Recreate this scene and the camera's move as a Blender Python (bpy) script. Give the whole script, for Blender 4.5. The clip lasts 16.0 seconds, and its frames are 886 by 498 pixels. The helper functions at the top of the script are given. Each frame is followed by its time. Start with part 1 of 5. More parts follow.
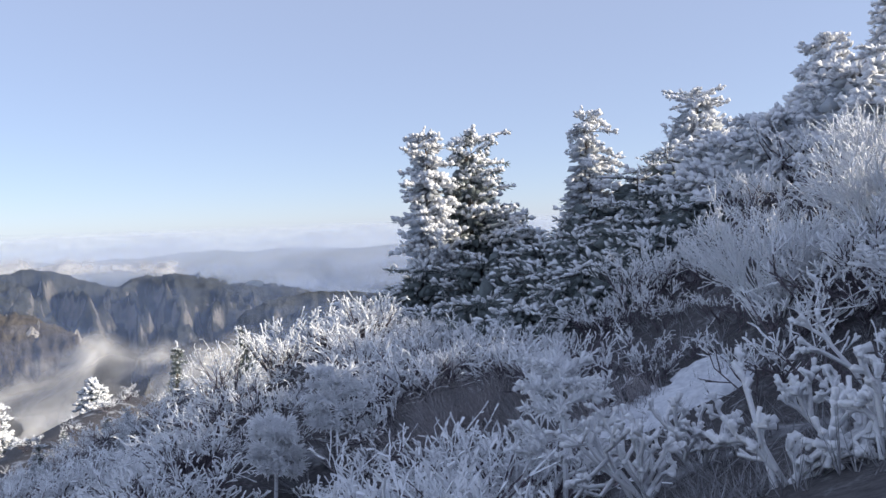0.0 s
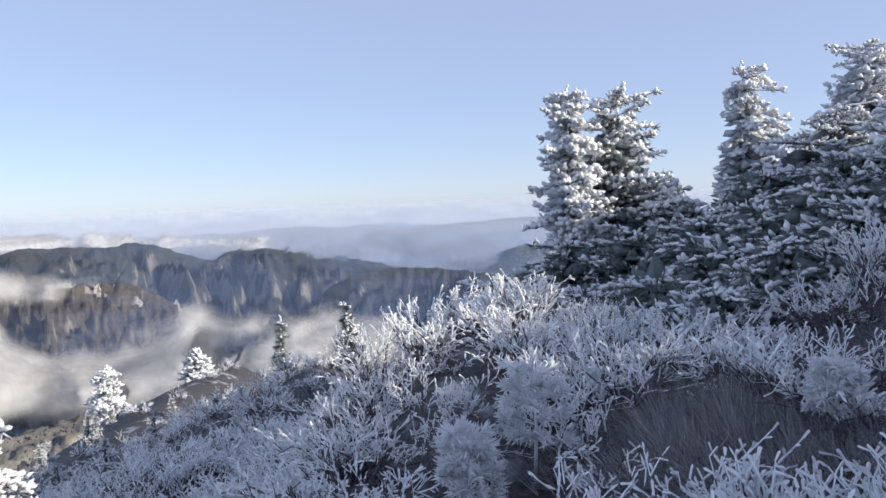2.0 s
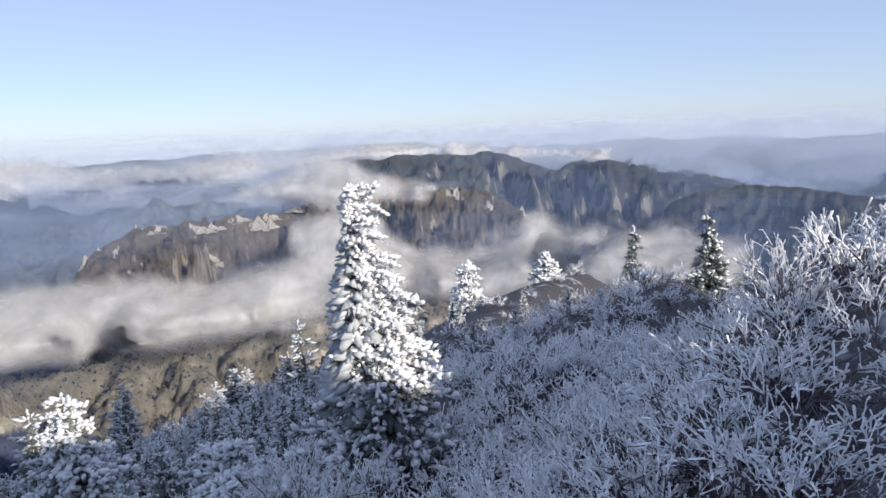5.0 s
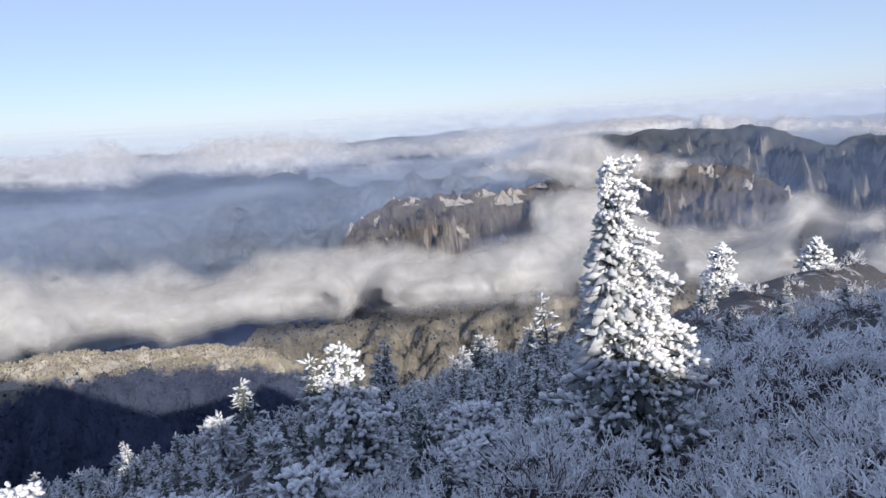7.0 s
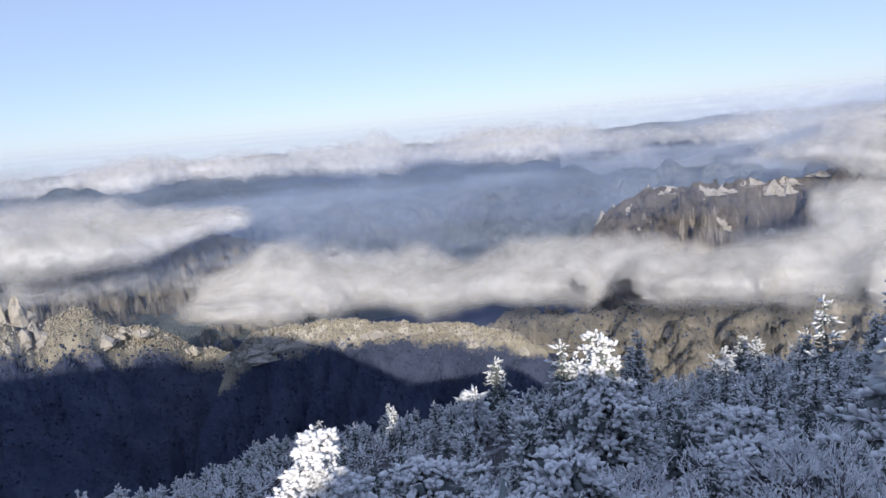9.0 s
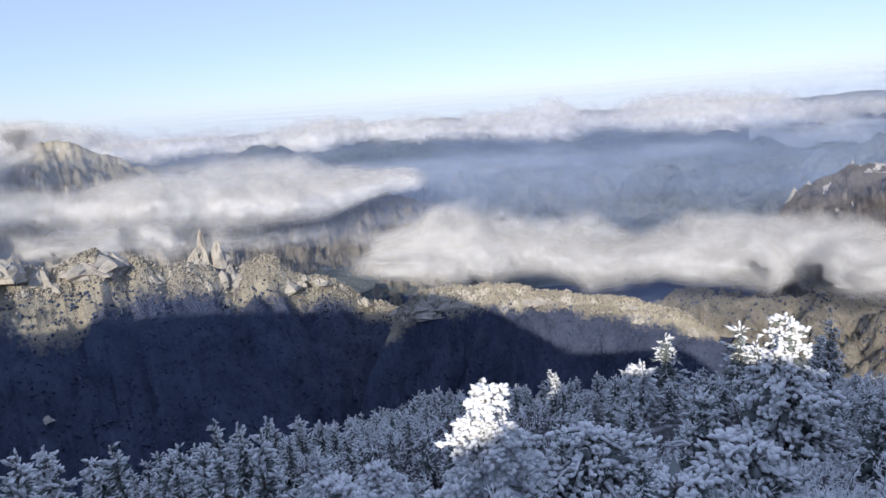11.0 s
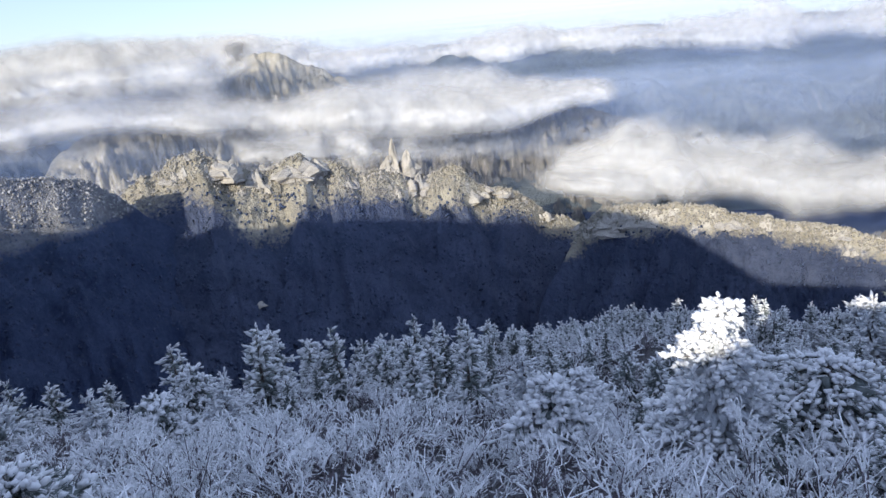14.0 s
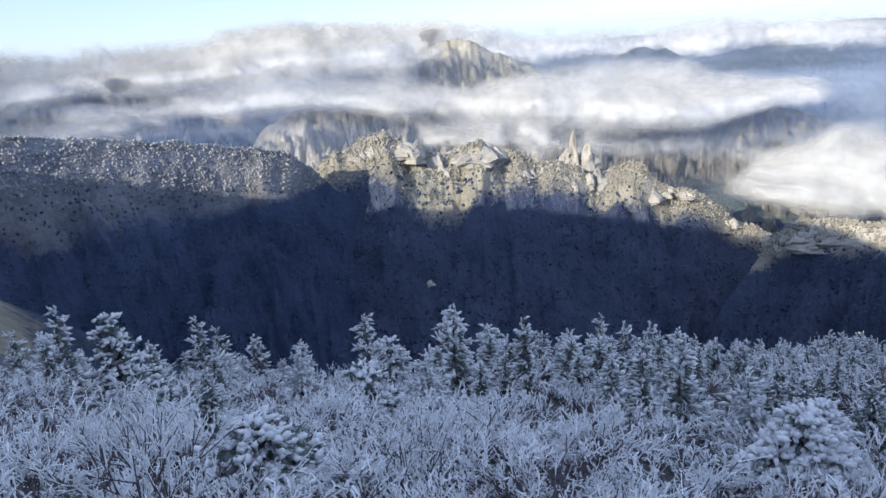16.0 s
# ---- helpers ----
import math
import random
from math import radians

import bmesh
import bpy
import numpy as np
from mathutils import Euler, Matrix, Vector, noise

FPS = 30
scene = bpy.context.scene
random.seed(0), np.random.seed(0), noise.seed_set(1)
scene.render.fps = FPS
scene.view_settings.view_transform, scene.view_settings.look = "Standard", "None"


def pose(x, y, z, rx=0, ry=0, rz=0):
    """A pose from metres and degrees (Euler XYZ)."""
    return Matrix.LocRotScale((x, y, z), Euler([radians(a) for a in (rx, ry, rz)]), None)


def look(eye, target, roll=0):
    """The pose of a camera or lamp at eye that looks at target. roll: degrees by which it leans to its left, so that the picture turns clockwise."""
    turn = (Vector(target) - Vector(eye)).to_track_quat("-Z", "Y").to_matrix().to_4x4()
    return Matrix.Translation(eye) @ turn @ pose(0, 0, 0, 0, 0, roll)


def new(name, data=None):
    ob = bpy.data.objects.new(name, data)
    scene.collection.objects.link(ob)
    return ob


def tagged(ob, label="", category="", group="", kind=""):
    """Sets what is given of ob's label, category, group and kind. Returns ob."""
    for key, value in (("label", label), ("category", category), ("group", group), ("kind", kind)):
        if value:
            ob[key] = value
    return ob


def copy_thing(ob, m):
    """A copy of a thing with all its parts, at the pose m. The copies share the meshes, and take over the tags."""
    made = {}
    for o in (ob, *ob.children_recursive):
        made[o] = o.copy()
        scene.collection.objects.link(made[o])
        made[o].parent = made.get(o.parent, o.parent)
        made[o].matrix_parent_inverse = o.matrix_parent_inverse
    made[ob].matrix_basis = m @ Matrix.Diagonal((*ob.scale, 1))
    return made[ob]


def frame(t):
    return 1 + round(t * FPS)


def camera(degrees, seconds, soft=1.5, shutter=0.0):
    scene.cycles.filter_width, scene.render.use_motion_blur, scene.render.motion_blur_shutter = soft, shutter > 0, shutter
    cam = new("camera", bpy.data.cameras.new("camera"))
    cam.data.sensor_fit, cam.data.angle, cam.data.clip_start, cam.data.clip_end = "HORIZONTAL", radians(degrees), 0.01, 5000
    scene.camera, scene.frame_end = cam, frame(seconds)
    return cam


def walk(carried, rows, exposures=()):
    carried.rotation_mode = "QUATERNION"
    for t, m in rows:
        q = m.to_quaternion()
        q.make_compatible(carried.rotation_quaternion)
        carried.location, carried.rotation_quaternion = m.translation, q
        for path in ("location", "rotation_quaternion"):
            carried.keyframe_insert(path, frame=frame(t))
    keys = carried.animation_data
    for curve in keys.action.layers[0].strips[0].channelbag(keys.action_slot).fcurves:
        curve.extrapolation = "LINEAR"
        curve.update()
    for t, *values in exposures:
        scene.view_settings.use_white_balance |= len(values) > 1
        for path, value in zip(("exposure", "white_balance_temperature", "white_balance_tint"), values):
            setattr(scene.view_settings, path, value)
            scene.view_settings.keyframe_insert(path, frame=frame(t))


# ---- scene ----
cam = camera(65.5, 16.0)
METRES, EYE, TILT, LEAN, TURN = 7.0, 1.6, -2.25, 2.5, 0.0
ROWS = [
    (0.0, 0.0, 0.0, 0.0, -0.0, 0.0, -0.0),
    (0.5, -0.0553, 0.0764, -0.0008, 1.18, -0.55, 0.59),
    (1.0, -0.1144, 0.143, -0.0014, 2.66, -0.92, 0.67),
    (1.5, -0.1738, 0.2179, -0.0097, 4.52, -1.28, 0.25),
    (2.0, -0.229, 0.2632, -0.016, 6.8, -1.91, -0.47),
    (2.5, -0.2843, 0.2966, -0.0209, 9.95, -3.05, -1.15),
    (3.0, -0.3196, 0.3266, -0.0302, 14.0, -4.55, -1.57),
    (3.5, -0.3465, 0.3213, -0.0398, 18.82, -6.2, -1.69),
    (4.0, -0.365, 0.3154, -0.0472, 24.24, -7.64, -1.56),
    (6.5, -0.4041, 0.2811, -0.0595, 49.51, -11.23, -0.33),
    (7.0, -0.4104, 0.2701, -0.0609, 54.6, -11.79, 0.1),
    (7.5, -0.4187, 0.2467, -0.0599, 60.12, -12.14, 0.69),
    (8.0, -0.4249, 0.2376, -0.0629, 65.72, -12.34, 1.33),
    (8.5, -0.4288, 0.2352, -0.0625, 70.77, -12.38, 1.88),
    (9.0, -0.4252, 0.2293, -0.0644, 75.11, -12.43, 2.1),
    (9.5, -0.4257, 0.2283, -0.0637, 78.87, -12.51, 2.07),
    (10.0, -0.4194, 0.2163, -0.0639, 82.52, -12.78, 1.94),
    (12.5, -0.4147, 0.1757, -0.0951, 97.27, -19.2, 2.87),
    (13.0, -0.411, 0.1621, -0.0977, 99.35, -20.39, 3.27),
    (13.5, -0.403, 0.122, -0.0936, 101.75, -20.93, 3.63),
    (14.0, -0.4001, 0.0834, -0.0934, 104.45, -21.13, 3.86),
    (14.5, -0.4161, 0.0377, -0.1014, 107.59, -21.31, 3.74),
    (15.0, -0.4162, -0.0126, -0.1131, 111.14, -21.54, 3.58),
    (15.5, -0.4074, -0.0651, -0.1084, 115.11, -21.55, 3.45),
    (16.0, -0.4183, -0.1167, -0.1189, 119.58, -20.98, 3.61),
]
walk(cam, [(t, pose(0, 0, EYE, TILT, LEAN, TURN) @ pose(METRES * x, METRES * y, METRES * z, 90 + pitch, roll, yaw)) for t, x, y, z, yaw, pitch, roll in ROWS],
     [(0.0, 0.75, 6450, 11), (3.5, 0.7, 6350, 11), (7.0, 0.6, 6250, 12), (9.0, 0.62, 6200, 12), (12.5, 0.9, 6200, 11), (16.0, 1.12, 6150, 8)])

# ---- daylight ----
SUN_YAW, SUN_UP = -105.0, 21.0  # towards the sun: degrees left of +y, degrees above the horizon
scene.cycles.transparent_max_bounces = 48
world = bpy.data.worlds.new("world")
scene.world = world
world.use_nodes = True
wn = world.node_tree.nodes


def sky_node(air, dust, ozone):
    s = wn.new("ShaderNodeTexSky")
    s.sky_type, s.sun_disc = "NISHITA", False
    s.sun_elevation, s.sun_rotation, s.altitude = radians(SUN_UP), radians(-SUN_YAW), 1500
    s.air_density, s.dust_density, s.ozone_density = air, dust, ozone
    return s.outputs[0]


# clear air, whitened by a thin even veil of high haze
both = wn.new("ShaderNodeMix")
both.data_type, both.blend_type = "RGBA", "MIX"
both.inputs[0].default_value = 0.66
both.inputs[7].default_value = (2.55, 2.92, 4.0, 1)
world.node_tree.links.new(sky_node(0.9, 0.9, 2.6), both.inputs[6])
wn["Background"].inputs[1].default_value = 0.12
world.node_tree.links.new(both.outputs[2], wn["Background"].inputs[0])
sun_dir = Vector((-math.sin(radians(SUN_YAW)) * math.cos(radians(SUN_UP)), math.cos(radians(SUN_YAW)) * math.cos(radians(SUN_UP)), math.sin(radians(SUN_UP))))
sun = new("sun", bpy.data.lights.new("sun", "SUN"))
sun.data.energy, sun.data.angle, sun.data.color = 3.2, radians(0.53), (1.0, 0.9, 0.74)
sun.matrix_world = look(sun_dir * 400, (0, 0, 0))


# ---- noise and mesh helpers ----
TABLE = np.random.RandomState(7).rand(65536).astype(np.float64)


def lattice(ix, iy, iz, seed):
    h = (ix * 73856093) ^ (iy * 19349663) ^ (iz * 83492791) ^ (seed * 2654435)
    return TABLE[(h ^ (h >> 13)) & 65535]


def noise3(x, y, z, seed=0):
    """Smooth value noise from 0 to 1."""
    x, y, z = np.broadcast_arrays(np.asarray(x, float), np.asarray(y, float), np.asarray(z, float))
    ix, iy, iz = np.floor(x).astype(np.int64), np.floor(y).astype(np.int64), np.floor(z).astype(np.int64)
    fx, fy, fz = x - ix, y - iy, z - iz
    fx, fy, fz = (f * f * f * (f * (f * 6 - 15) + 10) for f in (fx, fy, fz))
    out = 0
    for a in (0, 1):
        for b in (0, 1):
            for c in (0, 1):
                w = (fx if a else 1 - fx) * (fy if b else 1 - fy) * (fz if c else 1 - fz)
                out = out + w * lattice(ix + a, iy + b, iz + c, seed)
    return out


def fbm(x, y, z=0.0, octaves=4, seed=0, gain=0.5):
    """Layered noise, about -1 to 1."""
    total, amp, norm = 0, 1.0, 0
    for k in range(octaves):
        total = total + amp * (noise3(np.asarray(x) * 2 ** k, np.asarray(y) * 2 ** k, np.asarray(z) * 2 ** k, seed + k * 17) * 2 - 1)
        norm += amp
        amp *= gain
    return total / norm * 1.6


def ridged(x, y, z=0.0, octaves=4, seed=0):
    total, amp, norm = 0, 1.0, 0
    for k in range(octaves):
        total = total + amp * (1 - np.abs(noise3(np.asarray(x) * 2 ** k, np.asarray(y) * 2 ** k, z, seed + k * 31) * 2 - 1) * 1.4)
        norm += amp
        amp *= 0.5
    return total / norm


def smooth(a, b, x):
    t = np.clip((np.asarray(x, float) - a) / (b - a), 0, 1)
    return t * t * (3 - 2 * t)


def mesh_np(name, verts, faces, material=None, shade=False):
    verts, faces = np.asarray(verts, np.float32), np.asarray(faces, np.int32)
    me = bpy.data.meshes.new(name)
    n, k = faces.shape
    me.vertices.add(len(verts))
    me.vertices.foreach_set("co", verts.ravel())
    me.loops.add(n * k)
    me.loops.foreach_set("vertex_index", faces.ravel())
    me.polygons.add(n)
    me.polygons.foreach_set("loop_start", np.arange(0, n * k, k, dtype=np.int32))
    me.polygons.foreach_set("use_smooth", np.full(n, shade))
    me.update(calc_edges=True)
    me.validate()
    if material:
        me.materials.append(material)
    return me


def part(name, geometry, material, parent, label="", shade=False):
    """One mesh object from (verts, faces) under a thing or part."""
    ob = new(name, mesh_np(name, geometry[0], geometry[1], material, shade))
    ob.parent = parent
    if label:
        tagged(ob, label)
    if name in ("frost", "foliage", "branchwork", "stem"):
        tagged(ob, kind="stuff")
    return ob


def joined(pieces):
    verts, faces, at = [], [], 0
    for v, f in pieces:
        verts.append(v)
        faces.append(np.asarray(f) + at)
        at += len(v)
    return np.concatenate(verts), np.concatenate(faces)


def grid_faces(nu, nv, wrap=False):
    u, v = np.meshgrid(np.arange(nu if wrap else nu - 1), np.arange(nv - 1), indexing="ij")
    a, b = u * nv + v, ((u + 1) % nu) * nv + v
    return np.stack([a, b, b + 1, a + 1], -1).reshape(-1, 4)


def unit(v):
    return v / np.maximum(np.linalg.norm(v, axis=-1, keepdims=True), 1e-9)


def side_axes(d):
    up = np.where(np.abs(d[:, 2:3]) < 0.9, np.array([[0, 0, 1.0]]), np.array([[1.0, 0, 0]]))
    a = unit(np.cross(d, up))
    return a, np.cross(d, a)


def tubes(p0, p1, r0, r1, sides=3):
    """Tapered sticks with a pointed cap, as quads."""
    p0, p1 = np.asarray(p0, float), np.asarray(p1, float)
    a, b = side_axes(unit(p1 - p0))
    n = len(p0)
    ang = np.arange(sides) * 2 * math.pi / sides
    ring = np.cos(ang)[None, :, None] * a[:, None] + np.sin(ang)[None, :, None] * b[:, None]
    lower = p0[:, None] + ring * np.asarray(r0, float).reshape(-1, 1, 1)
    upper = p1[:, None] + ring * np.asarray(r1, float).reshape(-1, 1, 1)
    verts = np.concatenate([lower, upper], 1).reshape(-1, 3)
    i = np.arange(sides)
    quad = np.stack([i, (i + 1) % sides, (i + 1) % sides + sides, i + sides], -1)
    return verts, (quad[None] + (np.arange(n) * sides * 2)[:, None, None]).reshape(-1, 4)


def sprigs(p, d, length, width, rng, ring=4):
    """Irregular pointed tufts from p along d, as triangles."""
    p, d = np.asarray(p, float), unit(np.asarray(d, float))
    n = len(p)
    length, width = np.broadcast_to(length, n), np.broadcast_to(width, n)
    a, b = side_axes(d)
    ang = np.arange(ring) * 2 * math.pi / ring + rng.rand(n, 1) * 6.28
    rad = width[:, None] * rng.uniform(0.55, 1.25, (n, ring))
    along = length[:, None] * rng.uniform(0.35, 0.8, (n, ring))
    mid = p[:, None] + d[:, None] * along[..., None] + rad[..., None] * (np.cos(ang)[..., None] * a[:, None] + np.sin(ang)[..., None] * b[:, None])
    tip = p + d * length[:, None]
    verts = np.concatenate([p[:, None], tip[:, None], mid], 1).reshape(-1, 3)
    i = np.arange(ring)
    j = (i + 1) % ring
    tri = np.concatenate([np.stack([0 * i, j + 2, i + 2], -1), np.stack([0 * i + 1, i + 2, j + 2], -1)])
    return verts, (tri[None] + (np.arange(n) * (ring + 2))[:, None, None]).reshape(-1, 3)


def pads(p, d, length, width, rng, sides=4, flat=0.7):
    """Rounded pillows of rime from p along d, as triangles."""
    p, d = np.asarray(p, float), unit(np.asarray(d, float))
    n = len(p)
    length, width = np.broadcast_to(length, n), np.broadcast_to(width, n)
    a = unit(np.cross(d, [0, 0, 1.0]) + 1e-6)
    b = np.cross(a, d) * flat
    ang = np.arange(sides) * 2 * math.pi / sides + rng.rand(n, 1) * 6.28
    rings = []
    for at in (0.24, 0.76):
        rad = width[:, None] * rng.uniform(0.8, 1.2, (n, sides))
        mid = p + d * (length * at)[:, None]
        rings.append(mid[:, None] + rad[..., None] * (np.cos(ang)[..., None] * a[:, None] + np.sin(ang)[..., None] * b[:, None]))
    verts = np.concatenate([p[:, None], (p + d * length[:, None])[:, None], rings[0], rings[1]], 1).reshape(-1, 3)
    i = np.arange(sides)
    j = (i + 1) % sides
    far = 2 + sides
    tri = np.concatenate([np.stack([0 * i, j + 2, i + 2], -1), np.stack([i + 2, j + 2, j + far], -1), np.stack([i + 2, j + far, i + far], -1), np.stack([0 * i + 1, i + far, j + far], -1)])
    return verts, (tri[None] + (np.arange(n) * (2 + 2 * sides))[:, None, None]).reshape(-1, 3)


def fingers(p, d, length, width, rng):
    """Blunt sheaths of rime, thicker at the end, as triangles."""
    p, d = np.asarray(p, float), unit(np.asarray(d, float))
    n = len(p)
    length, width = np.broadcast_to(length, n), np.broadcast_to(width, n)
    a, b = side_axes(d)
    ang = np.arange(3) * 2 * math.pi / 3 + rng.rand(n, 1) * 6.28
    around = np.cos(ang)[..., None] * a[:, None] + np.sin(ang)[..., None] * b[:, None]
    lower = p[:, None] + around * (width * 0.7)[:, None, None]
    upper = p[:, None] + d[:, None] * (length * 0.86)[:, None, None] + around * (width[:, None] * rng.uniform(0.8, 1.25, (n, 3)))[..., None]
    tip = (p + d * length[:, None])[:, None]
    verts = np.concatenate([lower, upper, tip], 1).reshape(-1, 3)
    tri = np.array([(0, 1, 4), (0, 4, 3), (1, 2, 5), (1, 5, 4), (2, 0, 3), (2, 3, 5), (3, 4, 6), (4, 5, 6), (5, 3, 6)])
    return verts, (tri[None] + (np.arange(n) * 7)[:, None, None]).reshape(-1, 3)


def fans(p, d, length, width, rng, blades=5, spread=0.55):
    """Feathery tufts: thin pointed blades that spread from p about d."""
    p, d = np.asarray(p, float), unit(np.asarray(d, float))
    n = len(p)
    length, width = np.broadcast_to(length, n)[:, None, None], np.broadcast_to(width, n)[:, None, None]
    way = unit(d[:, None] + rng.randn(n, blades, 3) * spread)
    across = unit(np.cross(way, rng.randn(n, blades, 3)))
    root = p[:, None] + way * length * 0.1
    tip = root + way * length * rng.uniform(0.65, 1.25, (n, blades, 1))
    verts = np.stack([root - across * width * 0.5, root + across * width * 0.5, tip], 2).reshape(-1, 3)
    return verts, np.arange(n * blades * 3).reshape(-1, 3)


def as_tris(geometry):
    v, f = geometry
    if f.shape[1] == 4:
        f = np.concatenate([f[:, [0, 1, 2]], f[:, [0, 2, 3]]])
    return v, f


# ---- materials ----
def material(name):
    m = bpy.data.materials.new(name)
    m.use_nodes = True
    n, l = m.node_tree.nodes, m.node_tree.links
    return m, n, l, n["Principled BSDF"]


def ramp(n, l, source, stops):
    r = n.new("ShaderNodeValToRGB")
    l.new(source, r.inputs[0])
    e = r.color_ramp.elements
    while len(e) < len(stops):
        e.new(0.5)
    for k, (at, c) in enumerate(stops):
        e[k].position, e[k].color = at, (*c, 1)
    return r.outputs[0]


def noise_node(n, l, scale, detail=6.0, rough=0.6, coords="Object", stretch=None):
    co = n.new("ShaderNodeTexCoord").outputs[coords]
    if stretch:
        mp = n.new("ShaderNodeMapping")
        mp.inputs["Scale"].default_value = stretch
        l.new(co, mp.inputs[0])
        co = mp.outputs[0]
    t = n.new("ShaderNodeTexNoise")
    t.inputs["Scale"].default_value, t.inputs["Detail"].default_value, t.inputs["Roughness"].default_value = scale, detail, rough
    l.new(co, t.inputs["Vector"])
    return t.outputs["Fac"]


def mix(n, l, fac, a, b, kind="MIX"):
    x = n.new("ShaderNodeMix")
    x.data_type, x.blend_type = "RGBA", kind
    for slot, v in ((0, fac), (6, a), (7, b)):
        if hasattr(v, "links"):
            l.new(v, x.inputs[slot])
        else:
            x.inputs[slot].default_value = v if slot == 0 else (*v, 1)
    return x.outputs[2]


def bump(n, l, p, height, strength, distance):
    b = n.new("ShaderNodeBump")
    b.inputs["Strength"].default_value, b.inputs["Distance"].default_value = strength, distance
    l.new(height, b.inputs["Height"])
    l.new(b.outputs[0], p.inputs["Normal"])


def tuft_material(name, dark, light, rough, grain=60):
    """Frost, needles, twigs: each tuft a shade of its own, with fine grain."""
    m, n, l, p = material(name)
    island = n.new("ShaderNodeNewGeometry").outputs["Random Per Island"]
    base = ramp(n, l, island, [(0.0, dark), (0.65, tuple((a + b) / 2 for a, b in zip(dark, light))), (1.0, light)])
    g = noise_node(n, l, grain, 3)
    l.new(mix(n, l, 0.5, base, ramp(n, l, g, [(0.3, dark), (0.7, light)])), p.inputs["Base Color"])
    p.inputs["Roughness"].default_value = rough
    bump(n, l, p, g, 0.4, 0.01)
    return m


FROST = tuft_material("hoarfrost", (0.72, 0.735, 0.77), (0.88, 0.885, 0.9), 0.65)
RIME = tuft_material("twig_rime", (0.84, 0.86, 0.9), (0.95, 0.96, 0.97), 0.7)
NEEDLES = tuft_material("fir_needles", (0.07, 0.09, 0.09), (0.3, 0.34, 0.34), 0.7)
WHITENED = tuft_material("frosted_needles", (0.34, 0.37, 0.4), (0.72, 0.75, 0.8), 0.7)
BARK = tuft_material("bark", (0.05, 0.04, 0.035), (0.16, 0.13, 0.11), 0.9, 25)
TWIG = tuft_material("bare_twigs", (0.045, 0.036, 0.042), (0.24, 0.21, 0.24), 0.9, 30)
GRASS = tuft_material("dry_grass", (0.17, 0.15, 0.15), (0.7, 0.67, 0.69), 0.9, 20)
STALK = tuft_material("frosted_stalks", (0.1, 0.095, 0.105), (0.5, 0.51, 0.54), 0.85, 25)
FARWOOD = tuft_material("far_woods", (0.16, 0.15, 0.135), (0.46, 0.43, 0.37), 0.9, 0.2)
# navy crowns: the valley's shade and haze are in their colour
FARSHADE = tuft_material("shade_navy_crowns", (0.022, 0.036, 0.075), (0.075, 0.1, 0.17), 0.9, 0.2)
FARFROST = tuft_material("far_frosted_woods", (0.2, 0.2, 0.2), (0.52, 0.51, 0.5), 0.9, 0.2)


def soil_material():
    m, n, l, p = material("frozen_ground")
    big, fine = noise_node(n, l, 0.55, 5), noise_node(n, l, 14, 8)
    soil = ramp(n, l, fine, [(0.3, (0.034, 0.032, 0.036)), (0.7, (0.11, 0.104, 0.11))])
    snow = ramp(n, l, fine, [(0.3, (0.62, 0.66, 0.72)), (0.7, (0.82, 0.85, 0.9))])
    speck = noise_node(n, l, 5.0, 8, 0.75)
    cover = mix(n, l, 0.55, ramp(n, l, big, [(0.58, (0, 0, 0)), (0.66, (0.9, 0.9, 0.9))]), ramp(n, l, speck, [(0.55, (0, 0, 0)), (0.7, (0.5, 0.5, 0.5))]))
    l.new(mix(n, l, cover, soil, snow), p.inputs["Base Color"])
    p.inputs["Roughness"].default_value = 0.95
    bump(n, l, p, fine, 0.7, 0.05)
    return m


def snow_material():
    m, n, l, p = material("old_snow")
    fine = noise_node(n, l, 9, 6)
    l.new(ramp(n, l, fine, [(0.3, (0.5, 0.52, 0.57)), (0.65, (0.78, 0.8, 0.84))]), p.inputs["Base Color"])
    p.inputs["Roughness"].default_value = 0.7
    bump(n, l, p, fine, 0.6, 0.04)
    return m


SNOW = snow_material()


